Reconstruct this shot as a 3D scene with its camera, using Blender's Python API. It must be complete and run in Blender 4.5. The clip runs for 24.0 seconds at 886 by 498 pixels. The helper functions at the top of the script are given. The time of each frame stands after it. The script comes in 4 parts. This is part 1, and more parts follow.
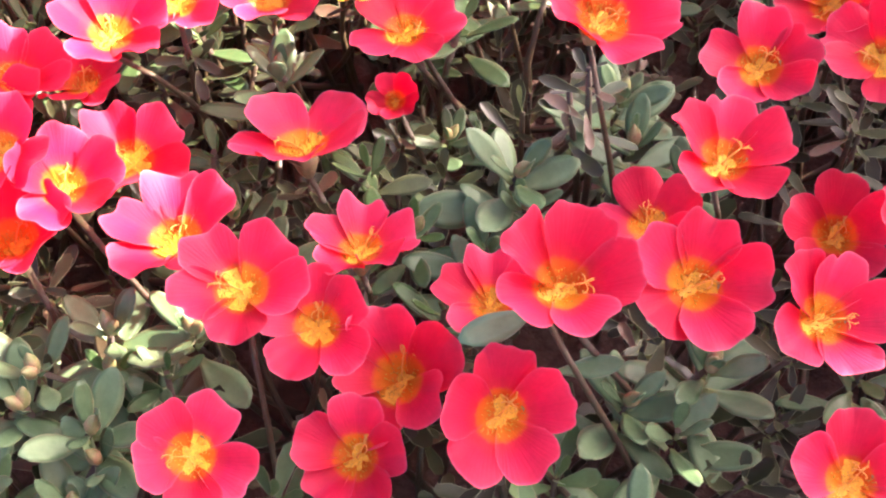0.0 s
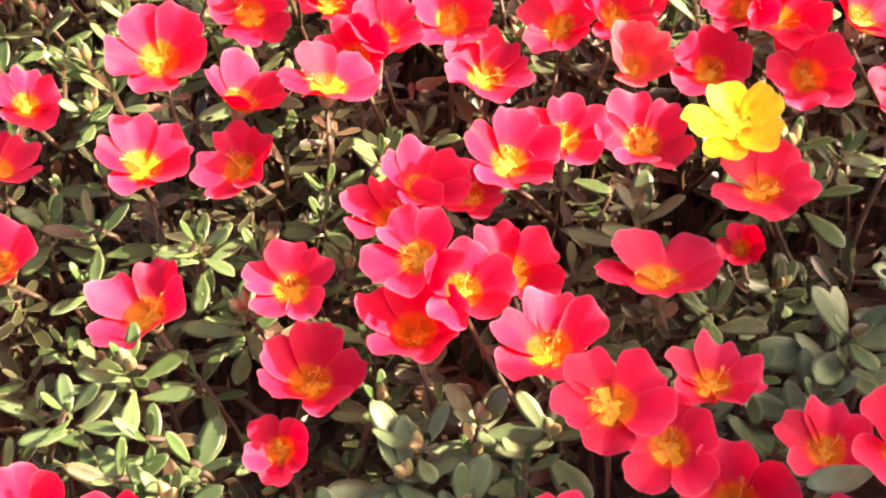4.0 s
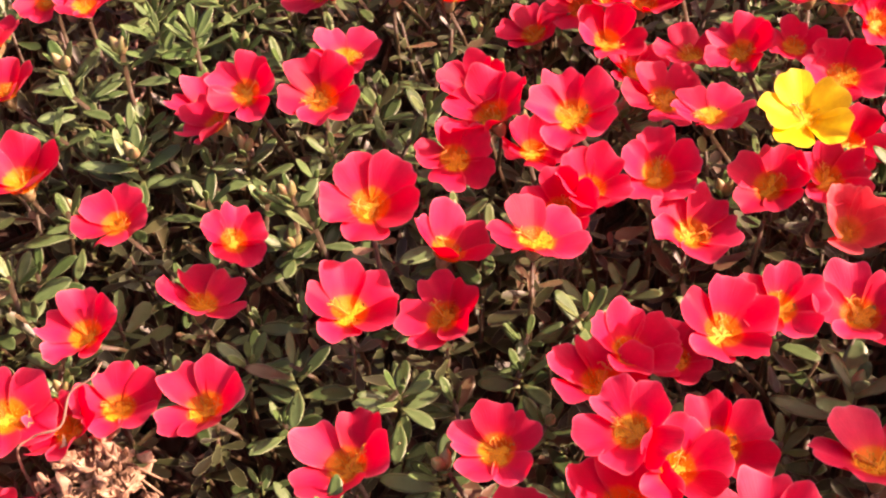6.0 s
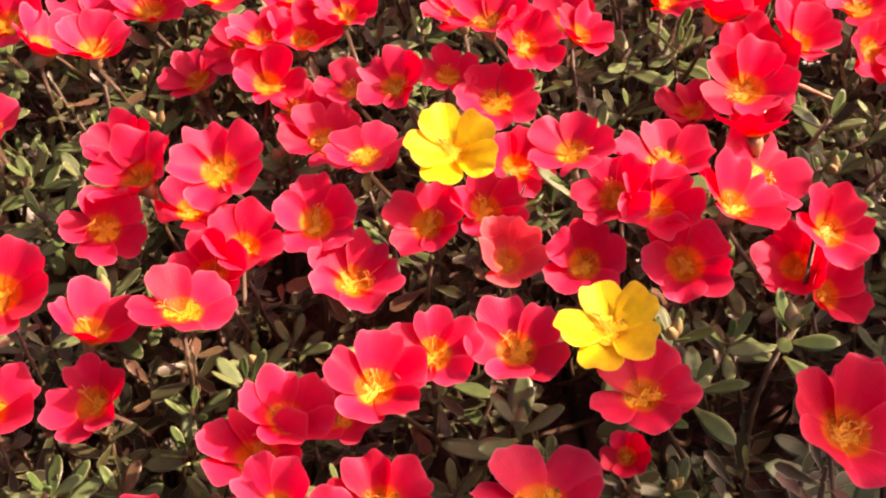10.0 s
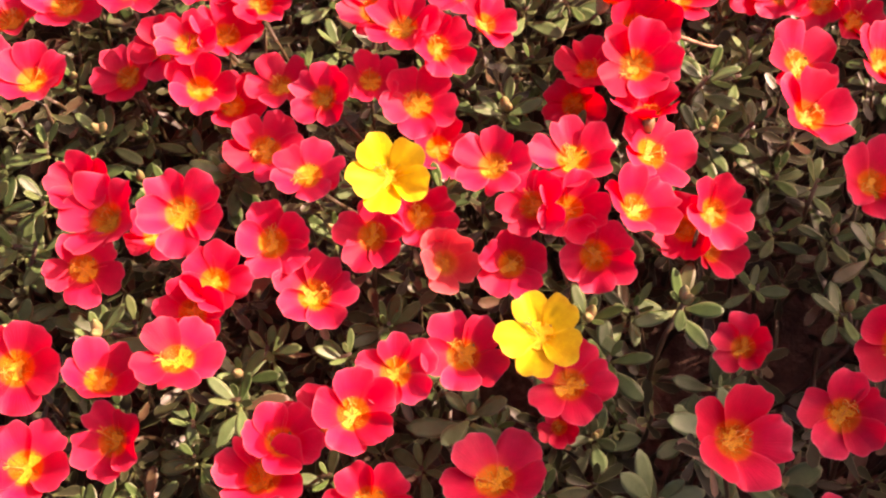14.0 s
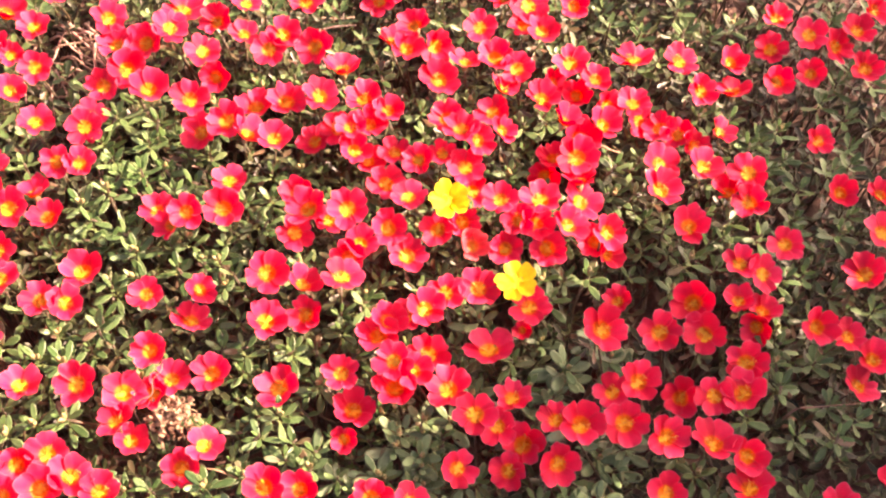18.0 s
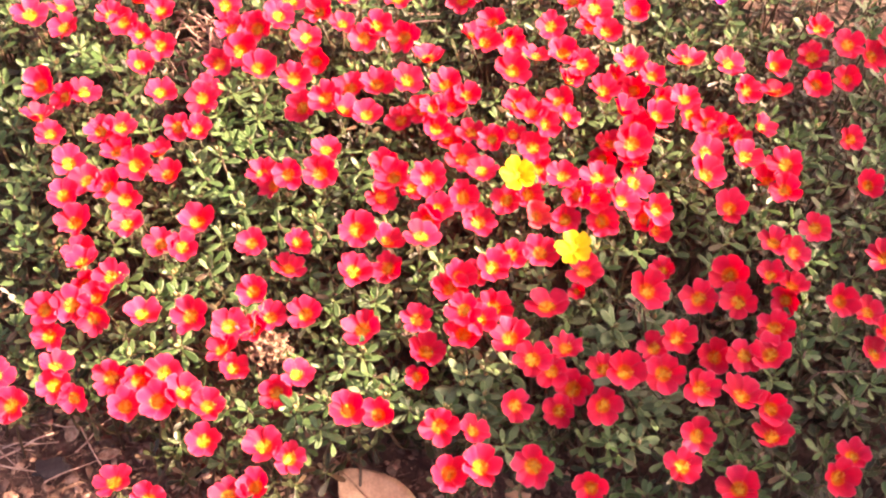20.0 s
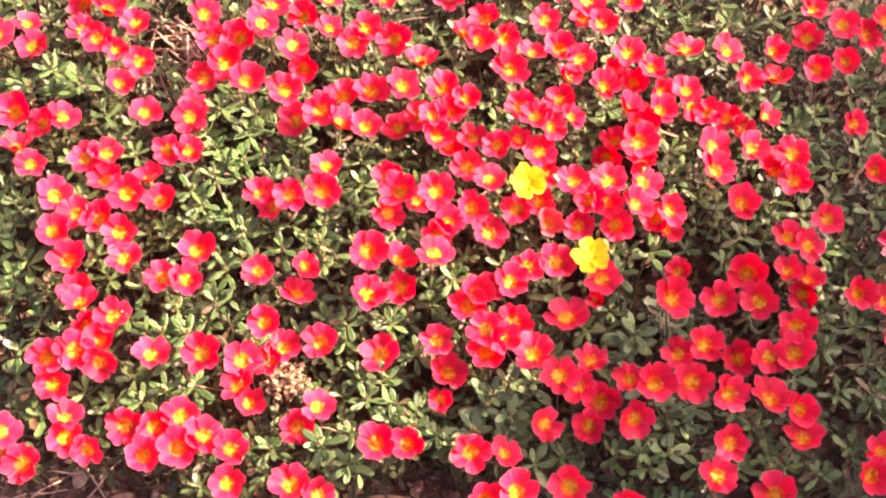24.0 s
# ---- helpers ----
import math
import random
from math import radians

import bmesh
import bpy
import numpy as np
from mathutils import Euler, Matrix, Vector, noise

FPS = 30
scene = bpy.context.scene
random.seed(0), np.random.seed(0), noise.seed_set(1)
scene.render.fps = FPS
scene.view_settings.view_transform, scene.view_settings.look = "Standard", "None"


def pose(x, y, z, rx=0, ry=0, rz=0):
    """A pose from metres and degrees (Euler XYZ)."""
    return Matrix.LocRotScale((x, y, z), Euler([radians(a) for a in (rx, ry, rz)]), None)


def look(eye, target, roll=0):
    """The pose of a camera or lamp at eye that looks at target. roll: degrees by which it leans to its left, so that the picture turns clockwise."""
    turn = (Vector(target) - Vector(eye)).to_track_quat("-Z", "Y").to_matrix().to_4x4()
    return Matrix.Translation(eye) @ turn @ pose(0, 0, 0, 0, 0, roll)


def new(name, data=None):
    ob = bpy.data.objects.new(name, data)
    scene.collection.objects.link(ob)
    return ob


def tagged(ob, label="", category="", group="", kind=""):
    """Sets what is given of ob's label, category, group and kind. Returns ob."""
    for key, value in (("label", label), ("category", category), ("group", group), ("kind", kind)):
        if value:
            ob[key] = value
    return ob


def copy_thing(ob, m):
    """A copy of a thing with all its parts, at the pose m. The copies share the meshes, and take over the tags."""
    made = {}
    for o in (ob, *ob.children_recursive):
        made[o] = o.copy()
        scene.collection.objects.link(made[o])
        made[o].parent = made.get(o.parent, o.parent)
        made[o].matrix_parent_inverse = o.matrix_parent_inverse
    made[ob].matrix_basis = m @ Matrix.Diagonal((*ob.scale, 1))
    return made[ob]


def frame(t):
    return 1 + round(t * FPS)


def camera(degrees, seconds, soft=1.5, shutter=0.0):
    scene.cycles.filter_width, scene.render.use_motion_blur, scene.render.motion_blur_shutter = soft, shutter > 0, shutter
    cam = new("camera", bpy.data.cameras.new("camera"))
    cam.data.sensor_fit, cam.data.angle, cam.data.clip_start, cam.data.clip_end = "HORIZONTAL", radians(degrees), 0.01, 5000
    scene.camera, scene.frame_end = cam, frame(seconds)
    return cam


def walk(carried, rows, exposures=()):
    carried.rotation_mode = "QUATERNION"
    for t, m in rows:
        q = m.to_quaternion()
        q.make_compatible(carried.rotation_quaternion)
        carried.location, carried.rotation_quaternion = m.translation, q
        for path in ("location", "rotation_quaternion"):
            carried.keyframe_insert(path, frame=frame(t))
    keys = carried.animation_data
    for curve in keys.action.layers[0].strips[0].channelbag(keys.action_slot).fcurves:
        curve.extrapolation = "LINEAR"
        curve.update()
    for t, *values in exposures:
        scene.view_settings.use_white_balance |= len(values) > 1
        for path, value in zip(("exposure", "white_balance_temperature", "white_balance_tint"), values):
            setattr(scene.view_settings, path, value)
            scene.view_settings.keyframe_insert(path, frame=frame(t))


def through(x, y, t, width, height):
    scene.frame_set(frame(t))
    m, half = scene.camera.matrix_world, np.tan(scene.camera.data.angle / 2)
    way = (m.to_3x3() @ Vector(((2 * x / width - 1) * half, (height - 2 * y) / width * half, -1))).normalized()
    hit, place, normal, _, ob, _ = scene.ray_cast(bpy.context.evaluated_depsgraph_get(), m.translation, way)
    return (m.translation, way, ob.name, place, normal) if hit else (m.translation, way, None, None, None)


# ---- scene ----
cam = camera(40.5, 24.0, soft=2.2)
PATH = [
    (0, (0.0141, 0.0229, 0.4144), (0.0147, 1.1575, -1.2327), 3.73),
    (0.5, (-0.0001, 0.0185, 0.4029), (-0.0606, 1.1661, -1.2340), 3.68),
    (1, (-0.0066, 0.0163, 0.4002), (-0.1063, 1.1510, -1.2437), 3.55),
    (1.5, (-0.0158, 0.0157, 0.4014), (-0.1074, 1.1663, -1.2319), 4.77),
    (3.5, (-0.0280, 0.0083, 0.4446), (-0.2518, 1.2114, -1.1373), 1.71),
    (4, (-0.0426, -0.0011, 0.4654), (-0.3594, 1.1781, -1.1186), -0.24),
    (4.5, (-0.0705, -0.0138, 0.4703), (-0.4656, 1.1821, -1.0834), -0.97),
    (5, (-0.0905, -0.0153, 0.4712), (-0.5947, 1.1739, -1.0556), -3.15),
    (5.5, (-0.0942, -0.0031, 0.4781), (-0.6454, 1.1780, -1.0389), -4.21),
    (6, (-0.0821, 0.0136, 0.4803), (-0.6128, 1.2317, -1.0146), -3.81),
    (6.5, (-0.0701, 0.0278, 0.4839), (-0.5419, 1.2730, -1.0084), -2.90),
    (7, (-0.0562, 0.0361, 0.4857), (-0.4645, 1.3041, -1.0061), -2.05),
    (7.5, (-0.0435, 0.0433, 0.4884), (-0.3851, 1.3180, -1.0144), -1.24),
    (8, (-0.0335, 0.0478, 0.4896), (-0.3306, 1.3268, -1.0189), -0.76),
    (8.5, (-0.0272, 0.0498, 0.4900), (-0.3009, 1.3322, -1.0201), -0.67),
    (9, (-0.0251, 0.0518, 0.4888), (-0.2909, 1.3366, -1.0207), -0.76),
    (9.5, (-0.0237, 0.0557, 0.4870), (-0.2864, 1.3394, -1.0239), -0.98),
    (10, (-0.0240, 0.0614, 0.4808), (-0.2843, 1.3496, -1.0268), -1.18),
    (10.5, (-0.0284, 0.0722, 0.4765), (-0.2751, 1.3483, -1.0436), -1.16),
    (12.5, (-0.0609, 0.1401, 0.4947), (-0.1745, 1.1925, -1.2022), -0.41),
    (13, (-0.0656, 0.1586, 0.5182), (-0.1473, 1.1441, -1.2202), -0.28),
    (13.5, (-0.0636, 0.1620, 0.5616), (-0.1117, 1.0507, -1.2295), 0.13),
    (14, (-0.0623, 0.1497, 0.6247), (-0.0577, 0.9628, -1.2025), 3.09),
    (14.5, (-0.0615, 0.1325, 0.6970), (-0.0196, 0.8871, -1.1547), 6.19),
    (15, (-0.0657, 0.1131, 0.7660), (-0.0043, 0.8377, -1.0971), 8.80),
    (15.5, (-0.0694, 0.0814, 0.8207), (-0.0091, 0.8286, -1.0335), 9.56),
    (16, (-0.0665, 0.0516, 0.8694), (-0.0362, 0.8237, -0.9753), 8.34),
    (16.5, (-0.0666, 0.0101, 0.9141), (-0.0624, 0.8171, -0.9159), 6.73),
    (17, (-0.0808, -0.0528, 0.9567), (-0.0718, 0.7974, -0.8536), 6.12),
    (17.5, (-0.0905, -0.1106, 1.0167), (-0.0769, 0.7782, -0.7750), 6.42),
    (18, (-0.0893, -0.1672, 1.0861), (-0.0840, 0.7914, -0.6692), 7.99),
    (18.5, (-0.0867, -0.2143, 1.1449), (-0.1044, 0.7743, -0.5936), 8.30),
    (19, (-0.0899, -0.2503, 1.1738), (-0.1404, 0.7405, -0.5627), 7.31),
    (19.5, (-0.0941, -0.2782, 1.1906), (-0.1805, 0.7005, -0.5515), 5.97),
    (21.5, (-0.1062, -0.2907, 1.1984), (-0.1783, 0.6549, -0.5625), 6.36),
    (22, (-0.1236, -0.2786, 1.1970), (-0.1705, 0.6640, -0.5664), 6.79),
    (22.5, (-0.1423, -0.2609, 1.1955), (-0.1609, 0.6709, -0.5741), 7.38),
    (23, (-0.1644, -0.2425, 1.1947), (-0.1503, 0.6772, -0.5812), 8.39),
    (23.5, (-0.1865, -0.2268, 1.1921), (-0.1412, 0.6823, -0.5888), 9.77),
    (24, (-0.2044, -0.2119, 1.1891), (-0.1352, 0.6838, -0.5978), 11.09),
]
EXPOSURE = [
    (0.0, 2.74, 6450, 33), (1.0, 2.74, 6400, 31), (1.5, 2.64, 6550, 32), (3.5, 2.40, 7650, 38), (4.0, 2.20, 7850, 40), (5.0, 1.38, 8250, 52), (7.0, 1.25, 8450, 57),
    (10.0, 1.25, 8650, 57), (14.0, 1.32, 8750, 57), (16.0, 1.86, 8400, 48), (19.0, 2.26, 8300, 43), (24.0, 2.30, 8000, 41),
]
walk(cam, [(t, look(eye, target, roll)) for t, eye, target, roll in PATH], EXPOSURE)

# ---- daylight: a low sun from the right, a clear sky ----
SUN_EL, SUN_AZ = radians(36), radians(24)
SUN_WAY = Vector((math.cos(SUN_EL) * math.cos(SUN_AZ), math.cos(SUN_EL) * math.sin(SUN_AZ), math.sin(SUN_EL)))
world = bpy.data.worlds.new("sky")
scene.world = world
world.use_nodes = True
sky = world.node_tree.nodes.new("ShaderNodeTexSky")
sky.sky_type, sky.sun_disc = "NISHITA", False
sky.sun_elevation, sky.sun_rotation = SUN_EL, math.pi / 2 - SUN_AZ
sky.dust_density, sky.air_density, sky.ozone_density = 5.0, 0.5, 0.3
world.node_tree.links.new(sky.outputs[0], world.node_tree.nodes["Background"].inputs[0])
world.node_tree.nodes["Background"].inputs[1].default_value = 0.14
sun_data = bpy.data.lights.new("sun", "SUN")
sun_data.energy, sun_data.angle, sun_data.color = 5.0, radians(0.6), (1.0, 0.89, 0.72)
sun = new("sun", sun_data)
sun.matrix_world = look(SUN_WAY * 6, (0, 0, 0))


# ---- materials ----
class Nodes:
    """A small builder of node materials."""

    def __init__(self, name):
        self.mat = bpy.data.materials.new(name)
        self.mat.use_nodes = True
        self.tree = self.mat.node_tree
        self.bsdf = self.tree.nodes["Principled BSDF"]
        self.out = self.tree.nodes["Material Output"]

    def add(self, kind, **values):
        node = self.tree.nodes.new("ShaderNode" + kind)
        for key, value in values.items():
            node.inputs[key.replace("_", " ")].default_value = value
        return node

    def link(self, a, b):
        self.tree.links.new(a, b)

    def noise(self, scale, detail=4.0, coords="Object", rough=0.6):
        tex = self.add("TexNoise", Scale=scale, Detail=detail, Roughness=rough)
        self.link(self.add("TexCoord").outputs[coords], tex.inputs["Vector"])
        return tex.outputs["Fac"]

    def ramp(self, value, *stops):
        node = self.add("ValToRGB")
        bits = node.color_ramp.elements
        while len(bits) < len(stops):
            bits.new(0.5)
        for bit, (at, colour) in zip(bits, stops):
            bit.position, bit.color = at, (*colour, 1)
        self.link(value, node.inputs[0])
        return node.outputs[0]

    def mix(self, fac, a, b, how="MIX"):
        node = self.tree.nodes.new("ShaderNodeMix")
        node.data_type, node.blend_type = "RGBA", how
        for socket, value in ((node.inputs[0], fac), (node.inputs[6], a), (node.inputs[7], b)):
            if hasattr(value, "is_linked"):
                self.link(value, socket)
            else:
                socket.default_value = value if isinstance(value, float) else (*value, 1)
        return node.outputs[2]

    def bump(self, height, strength, distance=0.0005):
        node = self.add("Bump", Strength=strength, Distance=distance)
        self.link(height, node.inputs["Height"])
        self.link(node.outputs[0], self.bsdf.inputs["Normal"])
        return node.outputs[0]

    def thin(self, colour, share, normal=None):
        """Lets a share of the light through, as a leaf or a petal does."""
        glow = self.add("BsdfTranslucent")
        self.link(colour, glow.inputs[0])
        if normal:
            self.link(normal, glow.inputs["Normal"])
        both = self.add("MixShader", Fac=share)
        self.link(self.bsdf.outputs[0], both.inputs[1])
        self.link(glow.outputs[0], both.inputs[2])
        self.link(both.outputs[0], self.out.inputs[0])


def petal_material(name, heart, ring, glow, blade, rim, through, deep, vary=1.0):
    """Petals: UV x runs from the flower's heart to the petal's rim, UV y across it."""
    n = Nodes(name)
    split = n.add("SeparateXYZ")
    n.link(n.add("TexCoord").outputs["UV"], split.inputs[0])
    along, across = split.outputs[0], split.outputs[1]
    # the heart's colour is a round spot about the flower's axis
    flat = n.tree.nodes.new("ShaderNodeVectorMath")
    flat.operation, flat.inputs[1].default_value = "MULTIPLY", (1, 1, 0)
    n.link(n.add("TexCoord").outputs["Object"], flat.inputs[0])
    away = n.tree.nodes.new("ShaderNodeVectorMath")
    away.operation = "LENGTH"
    n.link(flat.outputs[0], away.inputs[0])
    wave = n.add("Math")
    wave.operation = "MULTIPLY_ADD"
    n.link(n.noise(9.0, 3.0), wave.inputs[0])
    wave.inputs[1].default_value = 0.10
    n.link(away.outputs["Value"], wave.inputs[2])
    col = n.ramp(wave.outputs[0], (0.25, heart), (0.335, ring), (0.395, glow), (0.54, blade))
    col = n.mix(n.ramp(along, (0.55, (0, 0, 0)), (0.90, (0.16, 0.16, 0.16)), (0.96, (0.30, 0.30, 0.30)), (1.0, (0.95, 0.95, 0.95))), col, rim)
    # fine veins that run along the petal
    stretch = n.add("CombineXYZ")
    for socket, source, k in ((0, along, 1.2), (1, across, 26.0)):
        times = n.add("Math")
        times.operation = "MULTIPLY"
        n.link(source, times.inputs[0])
        times.inputs[1].default_value = k
        n.link(times.outputs[0], stretch.inputs[socket])
    vein = n.add("TexNoise", Scale=1.0, Detail=3.0)
    n.link(stretch.outputs[0], vein.inputs["Vector"])
    col = n.mix(0.16, col, n.ramp(vein.outputs["Fac"], (0.3, (0.55, 0.5, 0.5)), (0.7, (1, 1, 1))), "MULTIPLY")
    col = n.mix(0.5, col, n.ramp(n.noise(3.2, 6.0, rough=0.7), (0.32, (0.80, 0.60, 0.64)), (0.68, (1.16, 1.22, 1.2))), "MULTIPLY")
    shade = n.ramp(n.add("ObjectInfo").outputs["Random"], (0.0, (0.76, 0.55, 0.60)), (0.55, (1, 1, 1)), (1.0, (1.04, 1.35, 1.25)))
    col = n.mix(vary, col, shade, "MULTIPLY")
    n.link(col, n.bsdf.inputs["Base Color"])
    n.bsdf.inputs["Roughness"].default_value = 0.54
    n.bsdf.inputs["Specular IOR Level"].default_value = 0.22
    n.bsdf.inputs["Sheen Weight"].default_value = 0.04
    n.bsdf.inputs["Sheen Roughness"].default_value = 0.45
    n.bsdf.inputs["Sheen Tint"].default_value = (1.0, 0.75, 0.8, 1)
    normal = n.bump(vein.outputs["Fac"], 0.22, 0.0009)
    n.thin(n.mix(1.0, col, deep, "MULTIPLY"), through, normal)
    return n.mat


def leaf_material(name, dark, mid, pale, old, random_from, through=0.22, aged=0.95):
    """Waxy purslane leaves, each one of its own green, a few of them reddish with age."""
    n = Nodes(name)
    if random_from == "island":
        own = n.tree.nodes.new("ShaderNodeNewGeometry").outputs["Random Per Island"]
    else:
        own = n.add("ObjectInfo").outputs["Random"]
    col = n.ramp(own, (0.0, dark), (0.35, mid), (aged - 0.15, pale), (aged - 0.03, pale), (aged + 0.02, old))
    blotch = n.noise(190.0, 4.0)
    col = n.mix(0.45, col, n.ramp(blotch, (0.3, (0.55, 0.6, 0.5)), (0.7, (1.25, 1.2, 1.15))), "MULTIPLY")
    split = n.add("SeparateXYZ")
    n.link(n.add("TexCoord").outputs["UV"], split.inputs[0])
    edge = n.ramp(split.outputs[1], (0.0, (1, 1, 1)), (0.07, (0, 0, 0)), (0.93, (0, 0, 0)), (1.0, (1, 1, 1)))
    col = n.mix(edge, col, (0.24, 0.29, 0.15))
    base = n.ramp(split.outputs[0], (0.0, (1, 1, 1)), (0.22, (0, 0, 0)))
    col = n.mix(base, col, (0.18, 0.24, 0.08))
    n.link(col, n.bsdf.inputs["Base Color"])
    n.bsdf.inputs["Roughness"].default_value = 0.40
    n.bsdf.inputs["Specular IOR Level"].default_value = 0.42
    normal = n.bump(n.noise(700.0, 3.0), 0.25, 0.0004)
    n.thin(col, through, normal)
    return n.mat


def plain_material(name, colours, scale, rough, relief=0.3, distance=0.0008, coords="Object", spread=0.35):
    """Grain at two scales over a base colour, and a little of each piece's own tone."""
    n = Nodes(name)
    col = n.ramp(n.noise(scale, 6.0, coords), *[(0.3 + 0.4 * k / max(1, len(colours) - 1), c) for k, c in enumerate(colours)])
    col = n.mix(0.5, col, n.ramp(n.noise(scale * 7, 3.0, coords), (0.3, (0.6, 0.6, 0.6)), (0.7, (1.3, 1.3, 1.3))), "MULTIPLY")
    own = n.tree.nodes.new("ShaderNodeNewGeometry").outputs["Random Per Island"]
    col = n.mix(spread, col, n.ramp(own, (0.0, (0.4, 0.4, 0.4)), (1.0, (1.5, 1.45, 1.4))), "MULTIPLY")
    n.link(col, n.bsdf.inputs["Base Color"])
    n.bsdf.inputs["Roughness"].default_value = rough
    n.bump(n.noise(scale * 3, 5.0, coords), relief, distance)
    return n.mat


RED = petal_material("red_petal", (0.78, 0.27, 0.012), (0.86, 0.20, 0.014), (0.84, 0.036, 0.062), (0.82, 0.019, 0.080), (0.88, 0.17, 0.24), 0.42, (1.0, 0.08, 0.15))
GOLD = petal_material("yellow_petal", (0.80, 0.46, 0.01), (0.84, 0.56, 0.012), (0.87, 0.66, 0.017), (0.88, 0.70, 0.018), (0.90, 0.76, 0.08), 0.38, (1.0, 0.9, 0.7), 0.1)
MAUVE = petal_material("magenta_petal", (0.72, 0.10, 0.28), (0.72, 0.02, 0.30), (0.72, 0.015, 0.30), (0.72, 0.01, 0.31), (0.78, 0.05, 0.38), 0.38, (1.0, 0.6, 0.9), 0.4)
FADED = petal_material("faded_petal", (0.80, 0.34, 0.06), (0.84, 0.26, 0.09), (0.84, 0.14, 0.12), (0.80, 0.085, 0.11), (0.90, 0.40, 0.34), 0.40, (1.0, 0.4, 0.4), 0.3)
STAMEN = plain_material("pollen", [(0.48, 0.19, 0.006), (0.64, 0.29, 0.010), (0.74, 0.37, 0.015)], 9, 0.6, spread=0.6)
GOLD_STAMEN = plain_material("yellow_pollen", [(0.78, 0.46, 0.01), (0.88, 0.60, 0.02)], 900, 0.6)
STYLE = plain_material("style", [(0.80, 0.27, 0.03), (0.86, 0.38, 0.06)], 9, 0.45)
LEAF = leaf_material("leaf", (0.035, 0.081, 0.024), (0.061, 0.133, 0.041), (0.112, 0.210, 0.080), (0.110, 0.074, 0.039), "object")
TUFT = leaf_material("tuft_leaf", (0.038, 0.085, 0.026), (0.069, 0.144, 0.046), (0.126, 0.230, 0.085), (0.138, 0.216, 0.078), "island")
# leaf green darkened and browned: the shade below shoots is in its colour
SHADED_LEAF = leaf_material("under_leaf", (0.019, 0.022, 0.009), (0.031, 0.040, 0.015), (0.060, 0.082, 0.033), (0.140, 0.088, 0.050), "island", 0.22, 0.90)
YOUNG = leaf_material("young_leaf", (0.064, 0.158, 0.042), (0.096, 0.204, 0.061), (0.147, 0.267, 0.097), (0.138, 0.221, 0.083), "object", 0.3)
GREY_LEAF = leaf_material("grey_leaf", (0.080, 0.158, 0.068), (0.112, 0.207, 0.093), (0.172, 0.283, 0.134), (0.12, 0.18, 0.09), "object", 0.2, 0.97)
STEM = plain_material("stem", [(0.046, 0.052, 0.018), (0.062, 0.043, 0.019), (0.085, 0.044, 0.026)], 120, 0.5)
BUD = plain_material("bud", [(0.16, 0.22, 0.07), (0.27, 0.22, 0.10), (0.42, 0.15, 0.12)], 160, 0.42)
SOIL = plain_material("soil", [(0.042, 0.022, 0.015), (0.088, 0.048, 0.034), (0.155, 0.092, 0.068)], 45, 0.95, 0.9, 0.004)
LITTER = plain_material("litter", [(0.06, 0.032, 0.022), (0.19, 0.110, 0.075), (0.46, 0.32, 0.23)], 40, 0.85, 0.5, spread=0.8)
STRAW = plain_material("straw", [(0.16, 0.095, 0.055), (0.30, 0.195, 0.12), (0.46, 0.33, 0.22)], 160, 0.8, 0.5, spread=0.8)
TWIG = plain_material("twig", [(0.17, 0.10, 0.07), (0.34, 0.23, 0.16)], 90, 0.8, 0.5)


# ---- mesh helpers ----
def mesh_of(name, verts, faces, material, uvs=None, smooth=True):
    data = bpy.data.meshes.new(name)
    data.from_pydata([tuple(map(float, v)) for v in verts], [], faces)
    data.materials.append(material)
    if smooth:
        data.polygons.foreach_set("use_smooth", [True] * len(data.polygons))
    if uvs is not None:
        layer = data.uv_layers.new(name="UVMap")
        flat = np.array(uvs, float)[[i for f in faces for i in f]]
        layer.data.foreach_set("uv", flat.ravel())
    data.update()
    return data


def part(name, data, parent, m=None, label=""):
    ob = new(name, data)
    ob.parent = parent
    if m is not None:
        ob.matrix_basis = m
    return tagged(ob, label)


def grid_faces(rows, cols, start=0):
    return [(start + i * cols + j, start + i * cols + j + 1, start + (i + 1) * cols + j + 1, start + (i + 1) * cols + j) for i in range(rows - 1) for j in range(cols - 1)]


def tube(points, radii, sides=5, start=0):
    """The rings and faces of a tube along points, closed at its ends."""
    pts = [Vector(p) for p in points]
    verts, faces = [], []
    for i, p in enumerate(pts):
        way = (pts[min(i + 1, len(pts) - 1)] - pts[max(i - 1, 0)]).normalized()
        side = way.cross(Vector((0.31, 0.17, 1)) if abs(way.z) < 0.9 else Vector((1, 0.2, 0))).normalized()
        up = side.cross(way)
        for k in range(sides):
            a = 2 * math.pi * k / sides
            verts.append(p + radii[i] * (math.cos(a) * side + math.sin(a) * up))
    for i in range(len(pts) - 1):
        for k in range(sides):
            a, b = start + i * sides + k, start + i * sides + (k + 1) % sides
            faces.append((a, b, b + sides, a + sides))
    faces.append(tuple(start + k for k in reversed(range(sides))))
    faces.append(tuple(start + (len(pts) - 1) * sides + k for k in range(sides)))
    return verts, faces


class Heap:
    """Gathers the pieces of one mesh."""

    def __init__(self):
        self.verts, self.faces, self.uvs = [], [], []

    def tube(self, points, radii, sides=5):
        v, f = tube(points, radii, sides, len(self.verts))
        self.verts += v
        self.faces += f
        return self

    def take(self, verts, faces, uvs=None):
        start = len(self.verts)
        self.verts += [tuple(v) for v in verts]
        self.faces += [tuple(start + i for i in f) for f in faces]
        if uvs is not None:
            self.uvs += list(uvs)
        return self

    def mesh(self, name, material, smooth=True):
        return mesh_of(name, self.verts, self.faces, material, self.uvs or None, smooth)


